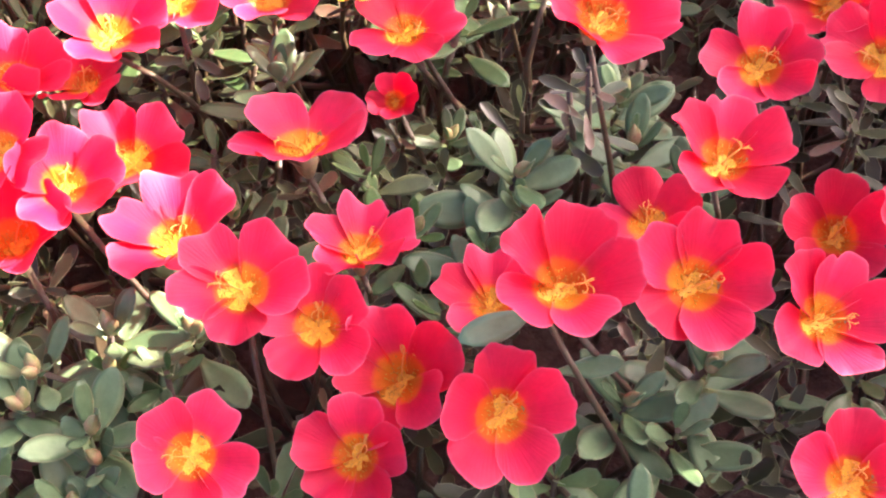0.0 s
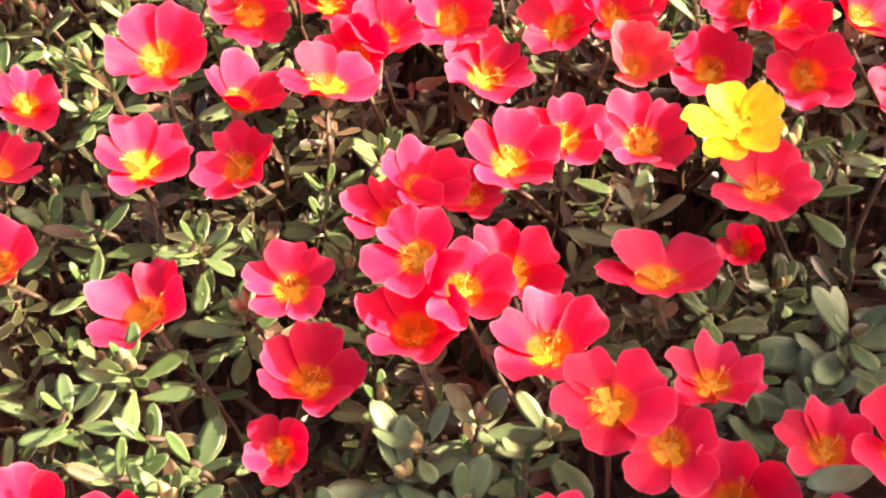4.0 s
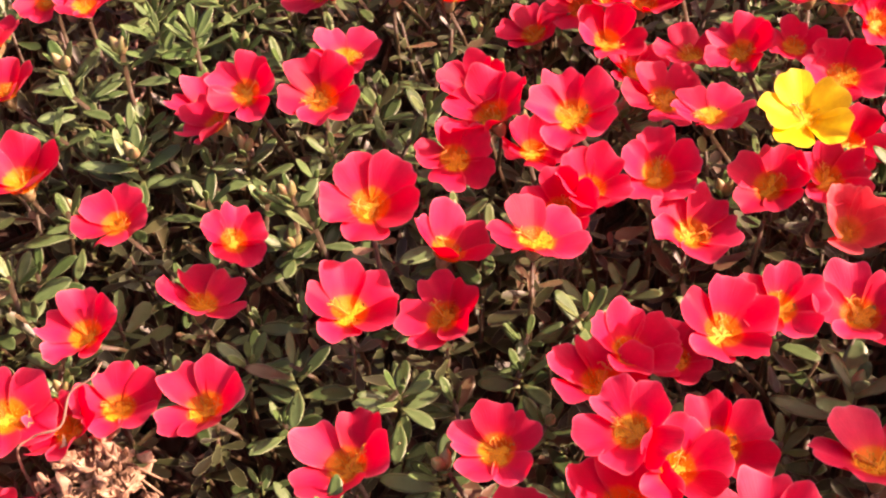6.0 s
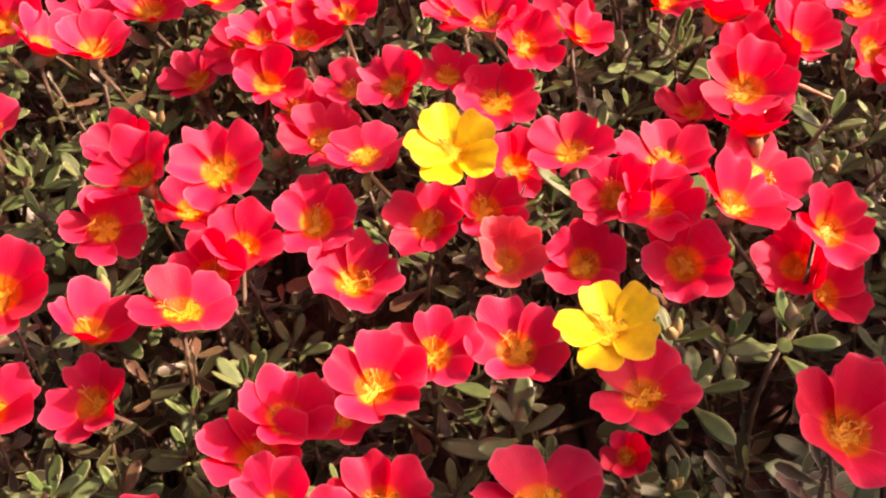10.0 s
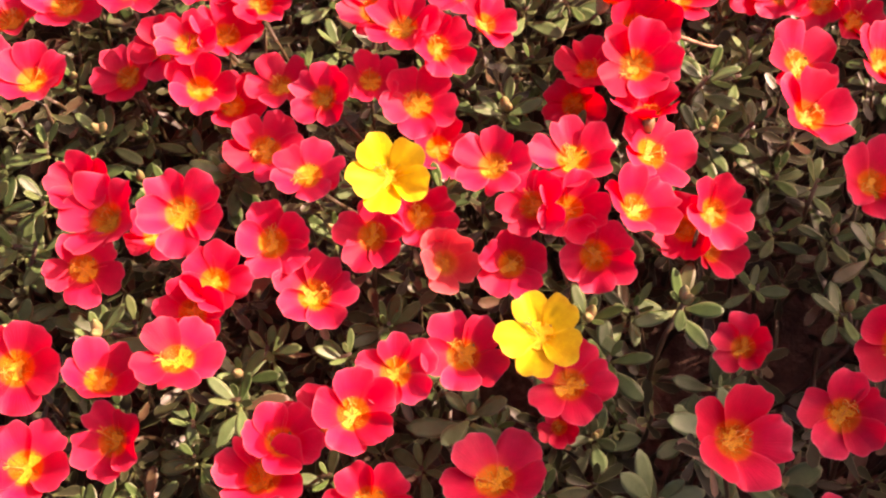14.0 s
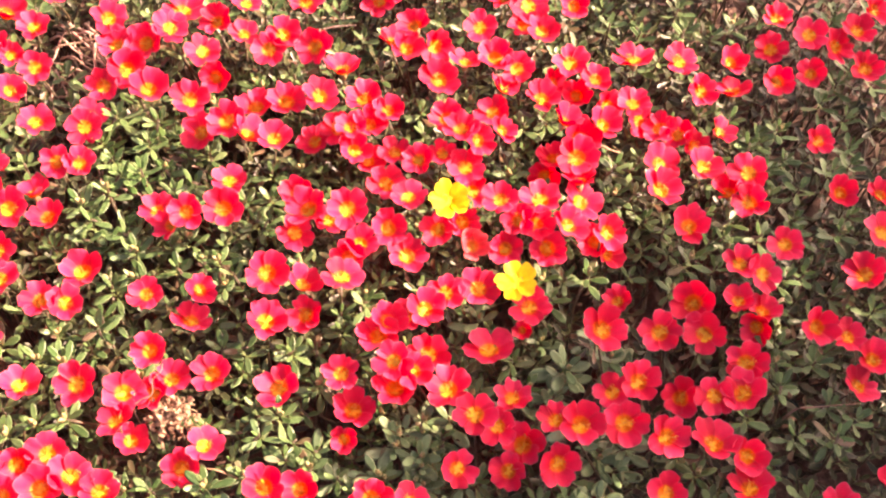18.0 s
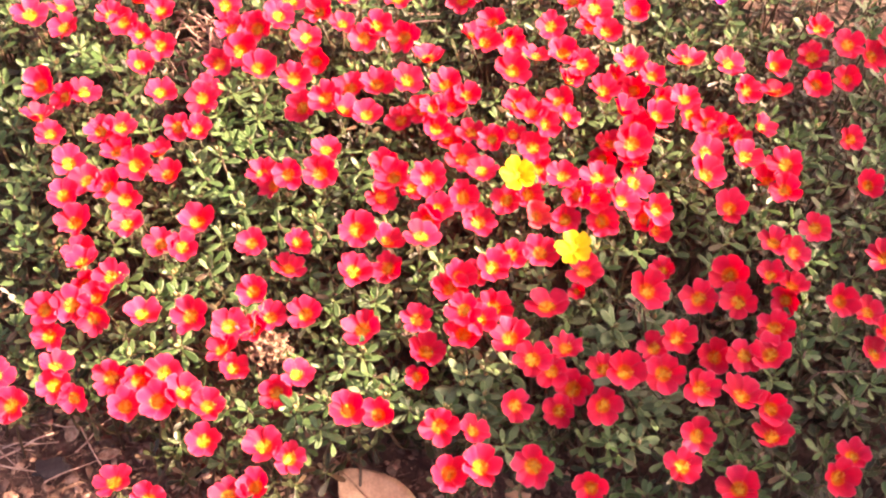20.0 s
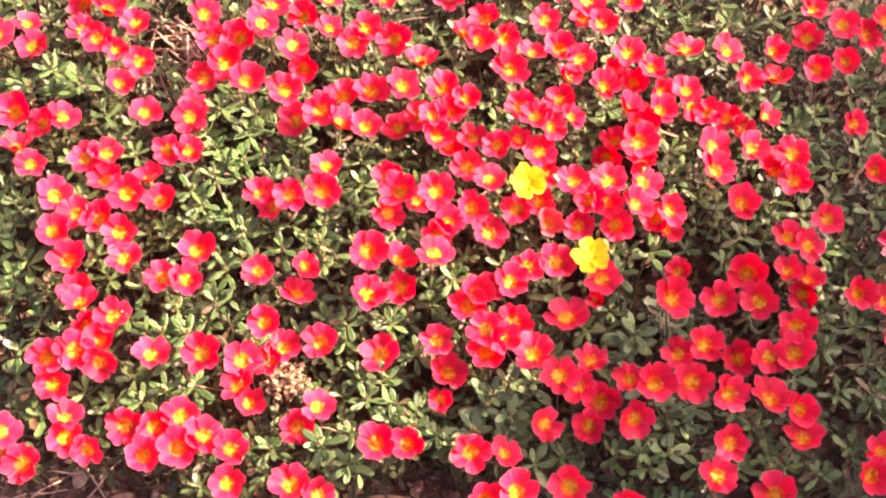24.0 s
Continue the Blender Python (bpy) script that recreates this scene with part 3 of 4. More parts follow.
TIPS += [
    (-393, 325), (-381, 294), (-370, 337), (-359, 327), (-356, 245), (-348, 258), (-317, 258), (-315, 332),
    (-277, 326), (-266, 251), (-221, 338), (-203, 274), (-176, 289), (-157, 346), (-152, 297), (-149, 311),
    (-88, 349), (-87, 298), (-75, 297), (-62, 270), (-35, 290), (-23, 240), (-2, 264), (-1, 249),
    (19, 312), (24, 337), (25, 352), (35, 251), (38, 305), (41, 275), (50, 305), (52, 261),
    (57, 358), (65, 254), (70, 299), (71, 323), (77, 273), (94, 278), (128, 359), (143, 295),
    (230, 304), (-613, 459), (-570, 469), (-524, 423), (-507, 412), (-421, 425), (-415, 440), (-378, 401),
]
TIPS += [
    (-365, 459), (-356, 377), (-355, 439), (-353, 391), (-264, 382), (-259, 420), (-255, 362), (-225, 454),
    (-218, 432), (-183, 458), (-181, 437), (-150, 427), (-60, 402), (-47, 459), (11, 360), (64, 472),
    (91, 459), (109, 435), (110, 407), (131, 397), (143, 380), (174, 406), (217, 433), (239, 453),
    (246, 468), (274, 431), (290, 444), (-333, 526), (-53, 484), (-34, 489), (-25, 501), (57, 493),
    (76, 525), (93, 537), (264, 540), (145, 659), (178, 672),
]

RED_LABEL = "open crimson-pink purslane flower with a yellow heart"
DEEP = [c for c in range(len(CUPS))]


BLOOMS = [(x / 1000, y / 1000, z / 1000) for x, y, z, *_ in HERO + OPEN + SMALL + LOW + YELLOW + MAGENTA + SIDEWAYS + HALF_OPEN]


def dress(places, kind):
    """Flowers at the given places; some places also tell the lean to +x and +y in degrees, the rim's radius in tenths of a millimetre, and how deep the cup is."""
    for x, y, z, *own in places:
        x, y, z = x / 1000, y / 1000, z / 1000
        lx, ly, rim, *deep = own or (rng.gauss(1.5, 11), rng.gauss(-6.5, 11), min(210, max(150, rng.gauss(179, 15))))
        r = rim / 8000
        near, a, b = min((math.hypot(x - a, y - b), a, b) for a, b, _ in BLOOMS if (a, b) != (x, y))
        if not own and near < 0.032:
            # crowded flowers lean away from each other and stay smaller
            push = 34 * (0.032 - near) / 0.032 / max(near, 0.004)
            lx, ly, r = lx + push * (x - a), ly + push * (y - b), min(r, max(0.0208, near * 0.95))
        petals = RED_PETALS[deep[0] if deep else rng.choices(DEEP, (3, 4, 3, 2))[0]]
        tilt, toward, spin, label = math.hypot(lx, ly), math.degrees(math.atan2(ly, lx)), rng.uniform(0, 72), RED_LABEL
        if kind == "small":
            r, label = (r if deep else r * 0.84), "small crimson-pink purslane flower, not fully open"
        elif kind == "half":
            r, z, petals, tilt, toward, label = r * 0.84, z - 0.004, CLOSED_PETALS, 16, -70, "half-closed pale crimson purslane flower"
        elif kind == "side":
            petals, tilt, toward, label = RED_PETALS[2], 20, rng.uniform(60, 120), "crimson-pink purslane flower seen leaning away, petals folded up"
        elif kind == "low":
            r, label = (r if deep else r * 0.97), "crimson-pink purslane flower half hidden under its neighbours"
        elif kind == "yellow":
            petals, label = GOLD_PETALS, "open bright yellow purslane flower among red ones"
        elif kind == "magenta":
            petals, label = MAUVE_PETALS, "open magenta purslane flower at the bed's far side"
        flower(x, y, z, r, petals, tilt, toward, spin, label)


for places, kind in ((HERO, "open"), (OPEN, "open"), (SMALL, "small"), (HALF_OPEN, "half"), (SIDEWAYS, "side"), (LOW, "low"), (YELLOW, "yellow"), (MAGENTA, "magenta")):
    dress(places, kind)

# shoots that can be told apart
GREEN_LABEL, GREY_LABEL = "upright green purslane shoot with spoon-shaped leaves", "grey-green purslane shoot with large spoon-shaped leaves"
KINDS = [shoot(0.105, n, LEAVES, b, GREEN_LABEL) for n, b in ((9, 0), (10, 2), (8, 0), (11, 0), (9, 0), (10, 1), (8, 0))]
GREYS = [shoot(0.105, n, GREY_LEAVES, b, GREY_LABEL) for n, b in ((9, 2), (8, 0), (10, 1))]
GREY_BROAD = "grey-green purslane shoot with broad spread leaves and pale buds"
FLOWERS = [(x, y) for x, y, z in BLOOMS]


RIMS = [(x / 1000, y / 1000, z / 1000 - 0.017 * math.sin(radians(math.hypot(*(own or (0, 0, 0))[:2])))) for x, y, z, *own in HERO + OPEN + SMALL + LOW + YELLOW + MAGENTA + SIDEWAYS + HALF_OPEN]


def headroom(x, y, reach):
    """How high leaves may stand without piercing a bloom."""
    return min([z for a, b, z in RIMS if math.hypot(x - a, y - b) < reach], default=1.0)


def front_edge(x):
    """Where the leaves end and the bare soil in front of the bed begins."""
    return 0.094 + 0.026 * math.exp(-(((x + 0.06) / 0.14) ** 4)) - 0.048 * math.exp(-(((x + 0.31) / 0.10) ** 4)) + 0.014 * noise.noise(Vector((x * 7, 2.2, 0))) + 0.014 * noise.noise(Vector((x * 31, 0.2, 0)))


CLUMP = (-0.302, 0.180)
PALE = [shoot(0.112, 14, YOUNG_LEAVES, 0, "crowded pale green purslane shoot with narrow leaves") for _ in range(3)]
BROAD = [shoot(0.105, n, GREY_LEAVES, b, GREY_BROAD) for n, b in ((8, 1), (7, 0), (9, 2))]
MARKED = [
    (31, 259, 2), (76, 280, 0), (69, 321, 1), (-79, 160, 0), (-93, 203, 2), (-67, 190, 1), (79, 197, 1), (-12, 287, 1), (-42, 300, 0), (-52, 262, 1), (52, 305, 1), (71, 324, 0),
]
FRESH = [
    (83, 173), (6, 223), (-156, 301), (-209, 177), (-187, 192), (-203, 158), (-123, 200), (-99, 190), (-92, 240), (-310, 235), (-39, 300), (-174, 175), (-239, 164), (-228, 248), (-324, 339), (-149, 320),
    (19, 354), (51, 357), (-40, 299), (-226, 335), (-271, 435), (-230, 455), (80, 526), (-212, 245), (-223, 431), (-186, 454), (-260, 432), (-56, 359), (62, 480), (-342, 438), (-353, 466), (-131, 400),
    (-320, 531), (-343, 535), (-110, 637), (237, 458), (184, 671),
]
FEATHERY = [(-410, 431), (-383, 403), (-370, 426), (-348, 388), (-364, 364), (-395, 387), (-414, 405), (-400, 450), (-375, 450), (-587, 472), (-560, 461), (-574, 452)]
tips = []
for x, y in [(x / 1000, y / 1000) for x, y in FEATHERY + FRESH + TIPS]:
    if math.hypot(x - CLUMP[0], y - CLUMP[1]) > 0.03 and min(math.hypot(x - a, y - b) for a, b in FLOWERS) > 0.018:
        if y > front_edge(x) and min((math.hypot(x - a, y - b) for a, b in tips + [(a / 1000, b / 1000) for a, b, _ in MARKED]), default=1) > 0.014:
            tips.append((x, y))
while len(tips) < 325:
    x, y = (rng.uniform(-0.25, 0.06), rng.uniform(0.10, 0.26)) if rng.random() < 0.3 else (rng.uniform(-0.42, 0.24), rng.uniform(0.08, 0.56))
    if 0.03 < x < 0.20 and 0.20 < y < 0.38 or x > -0.05 and y < 0.19 or y < front_edge(x) + 0.012:
        continue
    if min(math.hypot(x - a, y - b) for a, b in tips + [CLUMP]) > 0.0165 and min(math.hypot(x - a, y - b) for a, b in FLOWERS) > 0.020:
        tips.append((x, y))
used = set()


def plant(proto, x, y, most):
    """Sets a shoot of that kind at a place, no taller than the blooms about it allow."""
    size = min(rng.uniform(0.94, 1.10), (headroom(x, y, 0.031) - 0.010) / 0.105, most)
    m = pose(x, y, 0, rng.uniform(-6, 6), rng.uniform(-6, 6), rng.uniform(0, 360)) @ Matrix.Scale(size, 4)
    if proto.name in used:
        copy_thing(proto, m)
    else:
        used.add(proto.name)
        proto.matrix_basis = m


for x, y, kind in MARKED:
    plant(BROAD[kind], x / 1000, y / 1000, 1.06)
for x, y in tips:
    grey = math.hypot((x - 0.06) / 0.062, (y - 0.262) / 0.05) < 1 or (-0.13 < x < 0.16 and y < 0.235 and rng.random() < 0.3)
    feathery = (round(x * 1000), round(y * 1000)) in FEATHERY
    plant(rng.choice(PALE if feathery else GREYS if grey else KINDS), x, y, 1.1)


# single grey-green leaves that stand out between the petals
for x, y, z, turn, up, size in ((-0.012, 0.333, 0.119, -92, -32, 0.95), (0.041, 0.196, 0.139, 213, -8, 0.95)):
    lone = new("leafy_shoot")
    lone.matrix_basis = pose(x, y, 0)
    foot = Vector((0.045, -0.045, 0))
    rise = Vector((0, 0, z)) - foot
    part("stem", STALKS[1], lone, Matrix.Translation(foot) @ Vector((0, 0, 1)).rotation_difference(rise).to_matrix().to_4x4() @ Matrix.Diagonal((1, 1, rise.length, 1)))
    part("leaf", GREY_LEAVES[0], lone, pose(0, 0, z - 0.001, 0, 0, turn) @ pose(0, 0, 0, 0, -up, 0) @ Matrix.Scale(size, 4))
    part("leaf", GREY_LEAVES[2], lone, pose(0.0067, -0.0067, z - 0.024, 0, 0, turn + 150) @ pose(0, 0, 0, 0, -10, 0) @ Matrix.Scale(0.8, 4))
    tagged(lone, "slender shoot with a grey-green leaf lying over petals", "shoot", "leafy shoots of the bed")


# ---- the rest of the foliage: too many leaves to count ----
def under_leaf(rng, at, turn, up, long):
    wide = long * rng.uniform(0.135, 0.195)
    m = Matrix.Translation(at) @ pose(0, 0, 0, 0, 0, turn) @ pose(0, 0, 0, rng.uniform(-25, 25), -up, 0)
    hollow = rng.uniform(0.1, 0.45)
    rows = ((0.0, 0.13), (0.36, 0.60), (0.68, 1.0), (0.91, 0.74))
    pts, uvs = [], []
    for u, w in rows:
        for v in (-1, 0, 1):
            pts.append((long * u, v * w * wide, abs(v) * hollow * w * wide + 0.10 * long * u * u))
            uvs.append((u, 0.5 + 0.5 * v))
    pts.append((long, 0, 0.10 * long))
    uvs.append((1, 0.5))
    faces = grid_faces(4, 3) + [(9, 10, 12), (10, 11, 12)]
    return [m @ Vector(p) for p in pts], faces, uvs


def foliage():
    heap, stems = Heap(), Heap()
    rng = random.Random(23)
    spots, cells = [], {}
    for _ in range(32000):
        x, y = rng.uniform(-0.95, 0.66), rng.uniform(-0.03, 1.10)
        front = front_edge(x)
        edge = math.hypot((x + 0.15) / 0.76, (y - 0.35) / 0.72) + 0.10 * noise.noise(Vector((x * 5, y * 5, 9)))
        if y < front or edge > 1.0 and y > 0.3 or abs(x + 0.15) > 0.72 + 0.05 * noise.noise(Vector((y * 6, x * 6, 4))) or math.hypot(x - CLUMP[0], y - CLUMP[1]) < 0.022 or math.hypot((x + 0.475) / 0.06, (y - 0.565) / 0.038) < 1 + 0.3 * noise.noise(Vector((x * 30, y * 30, 7))):
            continue
        thin = noise.noise(Vector((x * 16, y * 16, 5.0))) * (0.3 if x > 0.19 and y < 0.38 else 1.0)
        gap = (0.0156 + 0.042 * max(0, thin - 0.02)) * (2.1 if 0.04 < x < 0.19 and 0.20 < y < 0.38 else 1.3 if 0.05 < x < 0.20 and 0.38 <= y < 0.50 else 1.3 if x >= 0.19 and (y < 0.25 or y > 0.42) else 0.98 if x >= 0.19 and y < 0.38 else 1.45 if -0.34 < x < -0.15 and 0.11 < y < 0.21 else 1.75 if -0.05 < x < 0.09 and 0.115 < y < 0.19 else 1.2 if y < 0.21 else 1.0)
        key = (int(x / 0.025), int(y / 0.025))
        close = [p for i in (-1, 0, 1) for j in (-1, 0, 1) for p in cells.get((key[0] + i, key[1] + j), ())]
        if any((p[0] - x) ** 2 + (p[1] - y) ** 2 < gap * gap for p in close):
            continue
        cells.setdefault(key, []).append((x, y))
        spots.append((x, y, thin, front, 0))
    # leaf whorls below the blooms, also in the green darkened for shade
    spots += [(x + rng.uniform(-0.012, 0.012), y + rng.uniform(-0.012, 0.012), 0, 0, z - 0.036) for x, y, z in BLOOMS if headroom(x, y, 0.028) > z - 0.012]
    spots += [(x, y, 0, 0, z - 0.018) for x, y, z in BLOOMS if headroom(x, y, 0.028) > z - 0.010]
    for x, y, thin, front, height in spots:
        top = (0.060 if x > -0.36 and y < 0.40 else 0.071) + 0.028 * rng.random() - 0.05 * max(0, thin) + 0.012 * noise.noise(Vector((x * 8, y * 8, 1)))
        top *= min(1.0, 0.45 + (y - front) / 0.08)
        top = height or min(top, headroom(x, y, 0.026) - 0.023)
        turn = rng.uniform(0, 360)
        base = Vector((x + rng.uniform(-0.02, 0.02), y + rng.uniform(-0.02, 0.02), 0))
        tip = Vector((x, y, top))
        stems.tube([base, base * 0.4 + tip * 0.6 + Vector((rng.uniform(-0.006, 0.006), rng.uniform(-0.006, 0.006), 0)), tip], [0.0015, 0.0013, 0.0010], 4)
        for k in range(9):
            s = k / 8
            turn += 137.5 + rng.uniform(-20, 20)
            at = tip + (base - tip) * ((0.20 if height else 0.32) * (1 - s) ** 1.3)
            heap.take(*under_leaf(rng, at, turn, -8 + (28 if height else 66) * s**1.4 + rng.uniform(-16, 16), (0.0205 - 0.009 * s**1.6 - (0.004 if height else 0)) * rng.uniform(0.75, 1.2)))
    # the rosettes of farther shoots
    tufts, taken = Heap(), list(tips)
    while len(taken) < len(tips) + 610:
        x, y = (rng.uniform(-0.80, 0.50), rng.uniform(0.09, 1.0)) if rng.random() < 0.8 else (rng.uniform(-0.6, 0.2), rng.uniform(0.05, 0.16))
        if y < front_edge(x) + 0.006 or math.hypot((x + 0.15) / 0.72, (y - 0.35) / 0.68) > 1 and y > 0.3 or 0.03 < x < 0.20 and 0.20 < y < 0.38 or -0.30 < x < -0.12 and 0.155 < y < 0.21 or math.hypot((x + 0.475) / 0.06, (y - 0.565) / 0.038) < 1 or x > 0.19 and rng.random() < 0.6:
            continue
        if min(math.hypot(x - a, y - b) for a, b in taken + [CLUMP]) < 0.0175 or min(math.hypot(x - a, y - b) for a, b in FLOWERS) < 0.019:
            continue
        taken.append((x, y))
        top, turn = min(rng.uniform(0.088, 0.108) * min(1.0, 0.5 + (y - front_edge(x)) / 0.09), headroom(x, y, 0.030) - 0.008), rng.uniform(0, 360)
        stems.tube([(x + rng.uniform(-0.01, 0.01), y + rng.uniform(-0.01, 0.01), 0), (x, y, top)], [0.0015, 0.0010], 4)
        for k in range(10):
            s = k / 9
            turn += 137.5 + rng.uniform(-14, 14)
            at = Vector((x, y, top - 0.019 * (1 - s) ** 1.4))
            tufts.take(*under_leaf(rng, at, turn, 6 + 60 * s**1.7 + rng.uniform(-10, 10), 0.0205 * (1.05 - 0.55 * s**1.6) * rng.uniform(0.88, 1.12)))
    tagged(new("leafy_shoots", tufts.mesh("leafy_shoots", TUFT)), "many small green rosettes of purslane leaves", "shoots", kind="stuff")
    tagged(new("foliage", heap.mesh("foliage", SHADED_LEAF)), "dense low mat of small green purslane leaves, darkened for shade", "foliage", kind="stuff")
    # creeping reddish stalks below the leaves
    for _ in range(420):
        x, y, a = rng.uniform(-0.8, 0.5), rng.uniform(0.16, 1.0), rng.uniform(0, 6.28)
        pts = []
        for i in range(6):
            pts.append((x, y, 0.012 + 0.045 * rng.random()))
            a += rng.uniform(-0.5, 0.5)
            x, y = x + 0.022 * math.cos(a), y + 0.022 * math.sin(a)
        stems.tube(pts, [0.0017] * 6, 5)
    tagged(new("stalks", stems.mesh("stalks", STEM)), "tangle of thin reddish-green purslane stalks", "stalks", kind="stuff")


foliage()


# ---- dry things on and in front of the bed ----
def curled_leaf(name, rng, material, long, wide, curl, fold, rows=10, cols=7, wavy=0.12, blunt=0.75):
    """A dry leaf with a midrib, its halves folded up and its tip curled; it has two faces a little apart."""
    top, under = [], []
    ph = rng.uniform(0, 6.28)
    for i in range(rows):
        u = i / (rows - 1)
        w = wide * max(0.02, math.sin(math.pi * u**0.8) ** blunt)
        for j in range(cols):
            v = 2 * j / (cols - 1) - 1
            z = fold * abs(v) * w + curl * long * (u - 0.4) ** 2 + wavy * w * math.sin(3.2 * v + 7 * u + ph) * abs(v)
            z += 0.02 * wide if abs(v) < 0.05 else 0
            top.append((long * u, v * w, z))
            under.append((long * u, v * w * 0.99, z - 0.0007))
    n = len(top)
    faces = grid_faces(rows, cols) + [tuple(reversed(f)) for f in grid_faces(rows, cols, n)]
    rim = [j for j in range(cols)] + [i * cols + cols - 1 for i in range(1, rows)] + [(rows - 1) * cols + j for j in range(cols - 2, -1, -1)] + [i * cols for i in range(rows - 2, 0, -1)]
    faces += [(rim[k], n + rim[k], n + rim[(k + 1) % len(rim)], rim[(k + 1) % len(rim)]) for k in range(len(rim))]
    return mesh_of(name, top + under, faces, material)


rng = random.Random(91)
TAN = plain_material("tan_leaf", [(0.34, 0.215, 0.125), (0.46, 0.31, 0.19), (0.54, 0.39, 0.25)], 45, 0.55, 0.3)
CHIP = plain_material("wood_chip", [(0.42, 0.24, 0.14), (0.58, 0.37, 0.23)], 110, 0.8, 0.5)

dry_leaf = new("dry_leaf")
dry_leaf.matrix_basis = pose(-0.210, 0.091, 0.021, -14, 4, -34)
part("blade", curled_leaf("blade", rng, TAN, 0.140, 0.036, 0.10, 0.22, 18, 11, 0.05, 1.0), dry_leaf)
part("midrib", Heap().tube([(0, 0, 0.0025), (0.04, 0, 0.0012), (0.08, 0, 0.0016), (0.124, 0, 0.0085)], [0.0006, 0.0011, 0.0014, 0.0016], 6).mesh("midrib", STRAW), dry_leaf)
tagged(dry_leaf, "large dry tan leaf lying on the soil before the bed", "dead leaf")

for x, y, turn, long, label in ((-0.052, 0.092, -75, 0.042, "small dry brown leaf on the soil"), (-0.249, 0.062, -95, 0.036, "small dry tan leaf beside a large one"), (-0.036, 0.074, -60, 0.050, "dry brown leaf on the soil")):
    bit = tagged(new("dry_leaf", curled_leaf("dry_leaf", rng, TAN, long, long * 0.28, 0.5, 0.35)), label, "dead leaf")
    bit.matrix_basis = pose(x, y, 0.010, rng.uniform(-10, 10), rng.uniform(-8, 8), turn)


def wood_piece(long, wide, thick):
    """A split piece of wood with uneven, bevelled faces."""
    bm = bmesh.new()
    bmesh.ops.create_cube(bm, size=1.0)
    bmesh.ops.subdivide_edges(bm, edges=[e for e in bm.edges if abs((e.verts[0].co - e.verts[1].co).x) > 0.5], cuts=5)
    for v in bm.verts:
        v.co = Vector((v.co.x * long, v.co.y * wide, v.co.z * thick)) + Vector((rng.uniform(-1, 1), rng.uniform(-1, 1), rng.uniform(-1, 1))) * 0.0006
    bmesh.ops.bevel(bm, geom=bm.edges[:], offset=0.0007, segments=1, affect="EDGES")
    data = bpy.data.meshes.new("wood_piece")
    bm.to_mesh(data)
    bm.free()
    data.materials.append(CHIP)
    return data


for x, y, turn, long, wide in ((-0.028, 0.106, -4, 0.026, 0.009), (-0.003, 0.097, 14, 0.035, 0.0105), (0.035, 0.082, 40, 0.022, 0.008)):
    bit = tagged(new("wood_piece", wood_piece(long, wide, 0.006)), "short reddish-tan piece of wood on the soil", "wood piece", "wood pieces on the soil")
    bit.matrix_basis = pose(x, y, 0.004, 3, -4, turn)

# a clump of withered straw-coloured remains among the flowers
clump = new("dried_clump")
clump.matrix_basis = pose(*CLUMP, 0)
SCRAPS = [curled_leaf("scrap", rng, STRAW, rng.uniform(0.008, 0.015), rng.uniform(0.0012, 0.0036), rng.uniform(-1.4, 1.8), rng.uniform(-0.5, 1.2), 7, 7, 0.8, 0.5) for _ in range(12)]
part("stem", Heap().tube([(0.004, 0, 0), (0.002, 0.003, 0.04), (0, 0, 0.096)], [0.002, 0.002, 0.0016], 6).mesh("stem", TWIG), clump)
for k in range(130):
    a, r = k * 2.39996, math.sqrt(k / 130) * rng.uniform(0.75, 1.1)
    drop = 0.020 if k % 9 == 0 else 0.0
    m = pose(0.023 * r * math.cos(a) + 0.003, 0.017 * r * math.sin(a) - 0.003 - 0.5 * drop, 0.094 - drop + 0.014 * (1 - r) * rng.random() + rng.uniform(-0.007, 0.006), rng.uniform(-70, 70), rng.uniform(-60, 45), rng.uniform(0, 360))
    part("scrap", SCRAPS[k % 12], clump, m @ Matrix.Diagonal((rng.uniform(0.4, 0.85), rng.uniform(0.4, 0.9), rng.uniform(0.5, 0.9), 1)))
for k in range(14):
    turn = rng.uniform(0, 360)
    part("dry_stalk", Heap().tube([(0, 0, 0.088), (0.009, 0.002, 0.100), (0.022, rng.uniform(-0.006, 0.006), 0.096 + rng.uniform(-0.014, 0.008))], [0.0007, 0.0006, 0.0004], 5).mesh("dry_stalk", STRAW), clump, pose(0, 0, 0, 0, 0, turn))
tagged(clump, "withered straw-coloured clump of dead flowers and stalks", "dead plant")


def stalk(points, thick, material, label, name="dry_stalk"):
    n = len(points)
    radii = [thick * (1 - 0.5 * i / (n - 1)) for i in range(n)]
    fine, fat = [], []
    for i in range(n - 1):
        a, b = Vector(points[i]), Vector(points[i + 1])
        before, after = Vector(points[max(i - 1, 0)]), Vector(points[min(i + 2, n - 1)])
        for k in range(5):
            s = k / 5
            fine.append(0.5 * ((2 * a) + (b - before) * s + (2 * before - 5 * a + 4 * b - after) * s * s + (3 * a - before - 3 * b + after) * s**3))
            fat.append(radii[i] * (1 + 0.12 * math.sin(k * 2 + i)))
    fine.append(Vector(points[-1]))
    fat.append(radii[-1])
    return tagged(new(name, Heap().tube(fine, fat, 6).mesh(name, material)), label, "dry stalk")


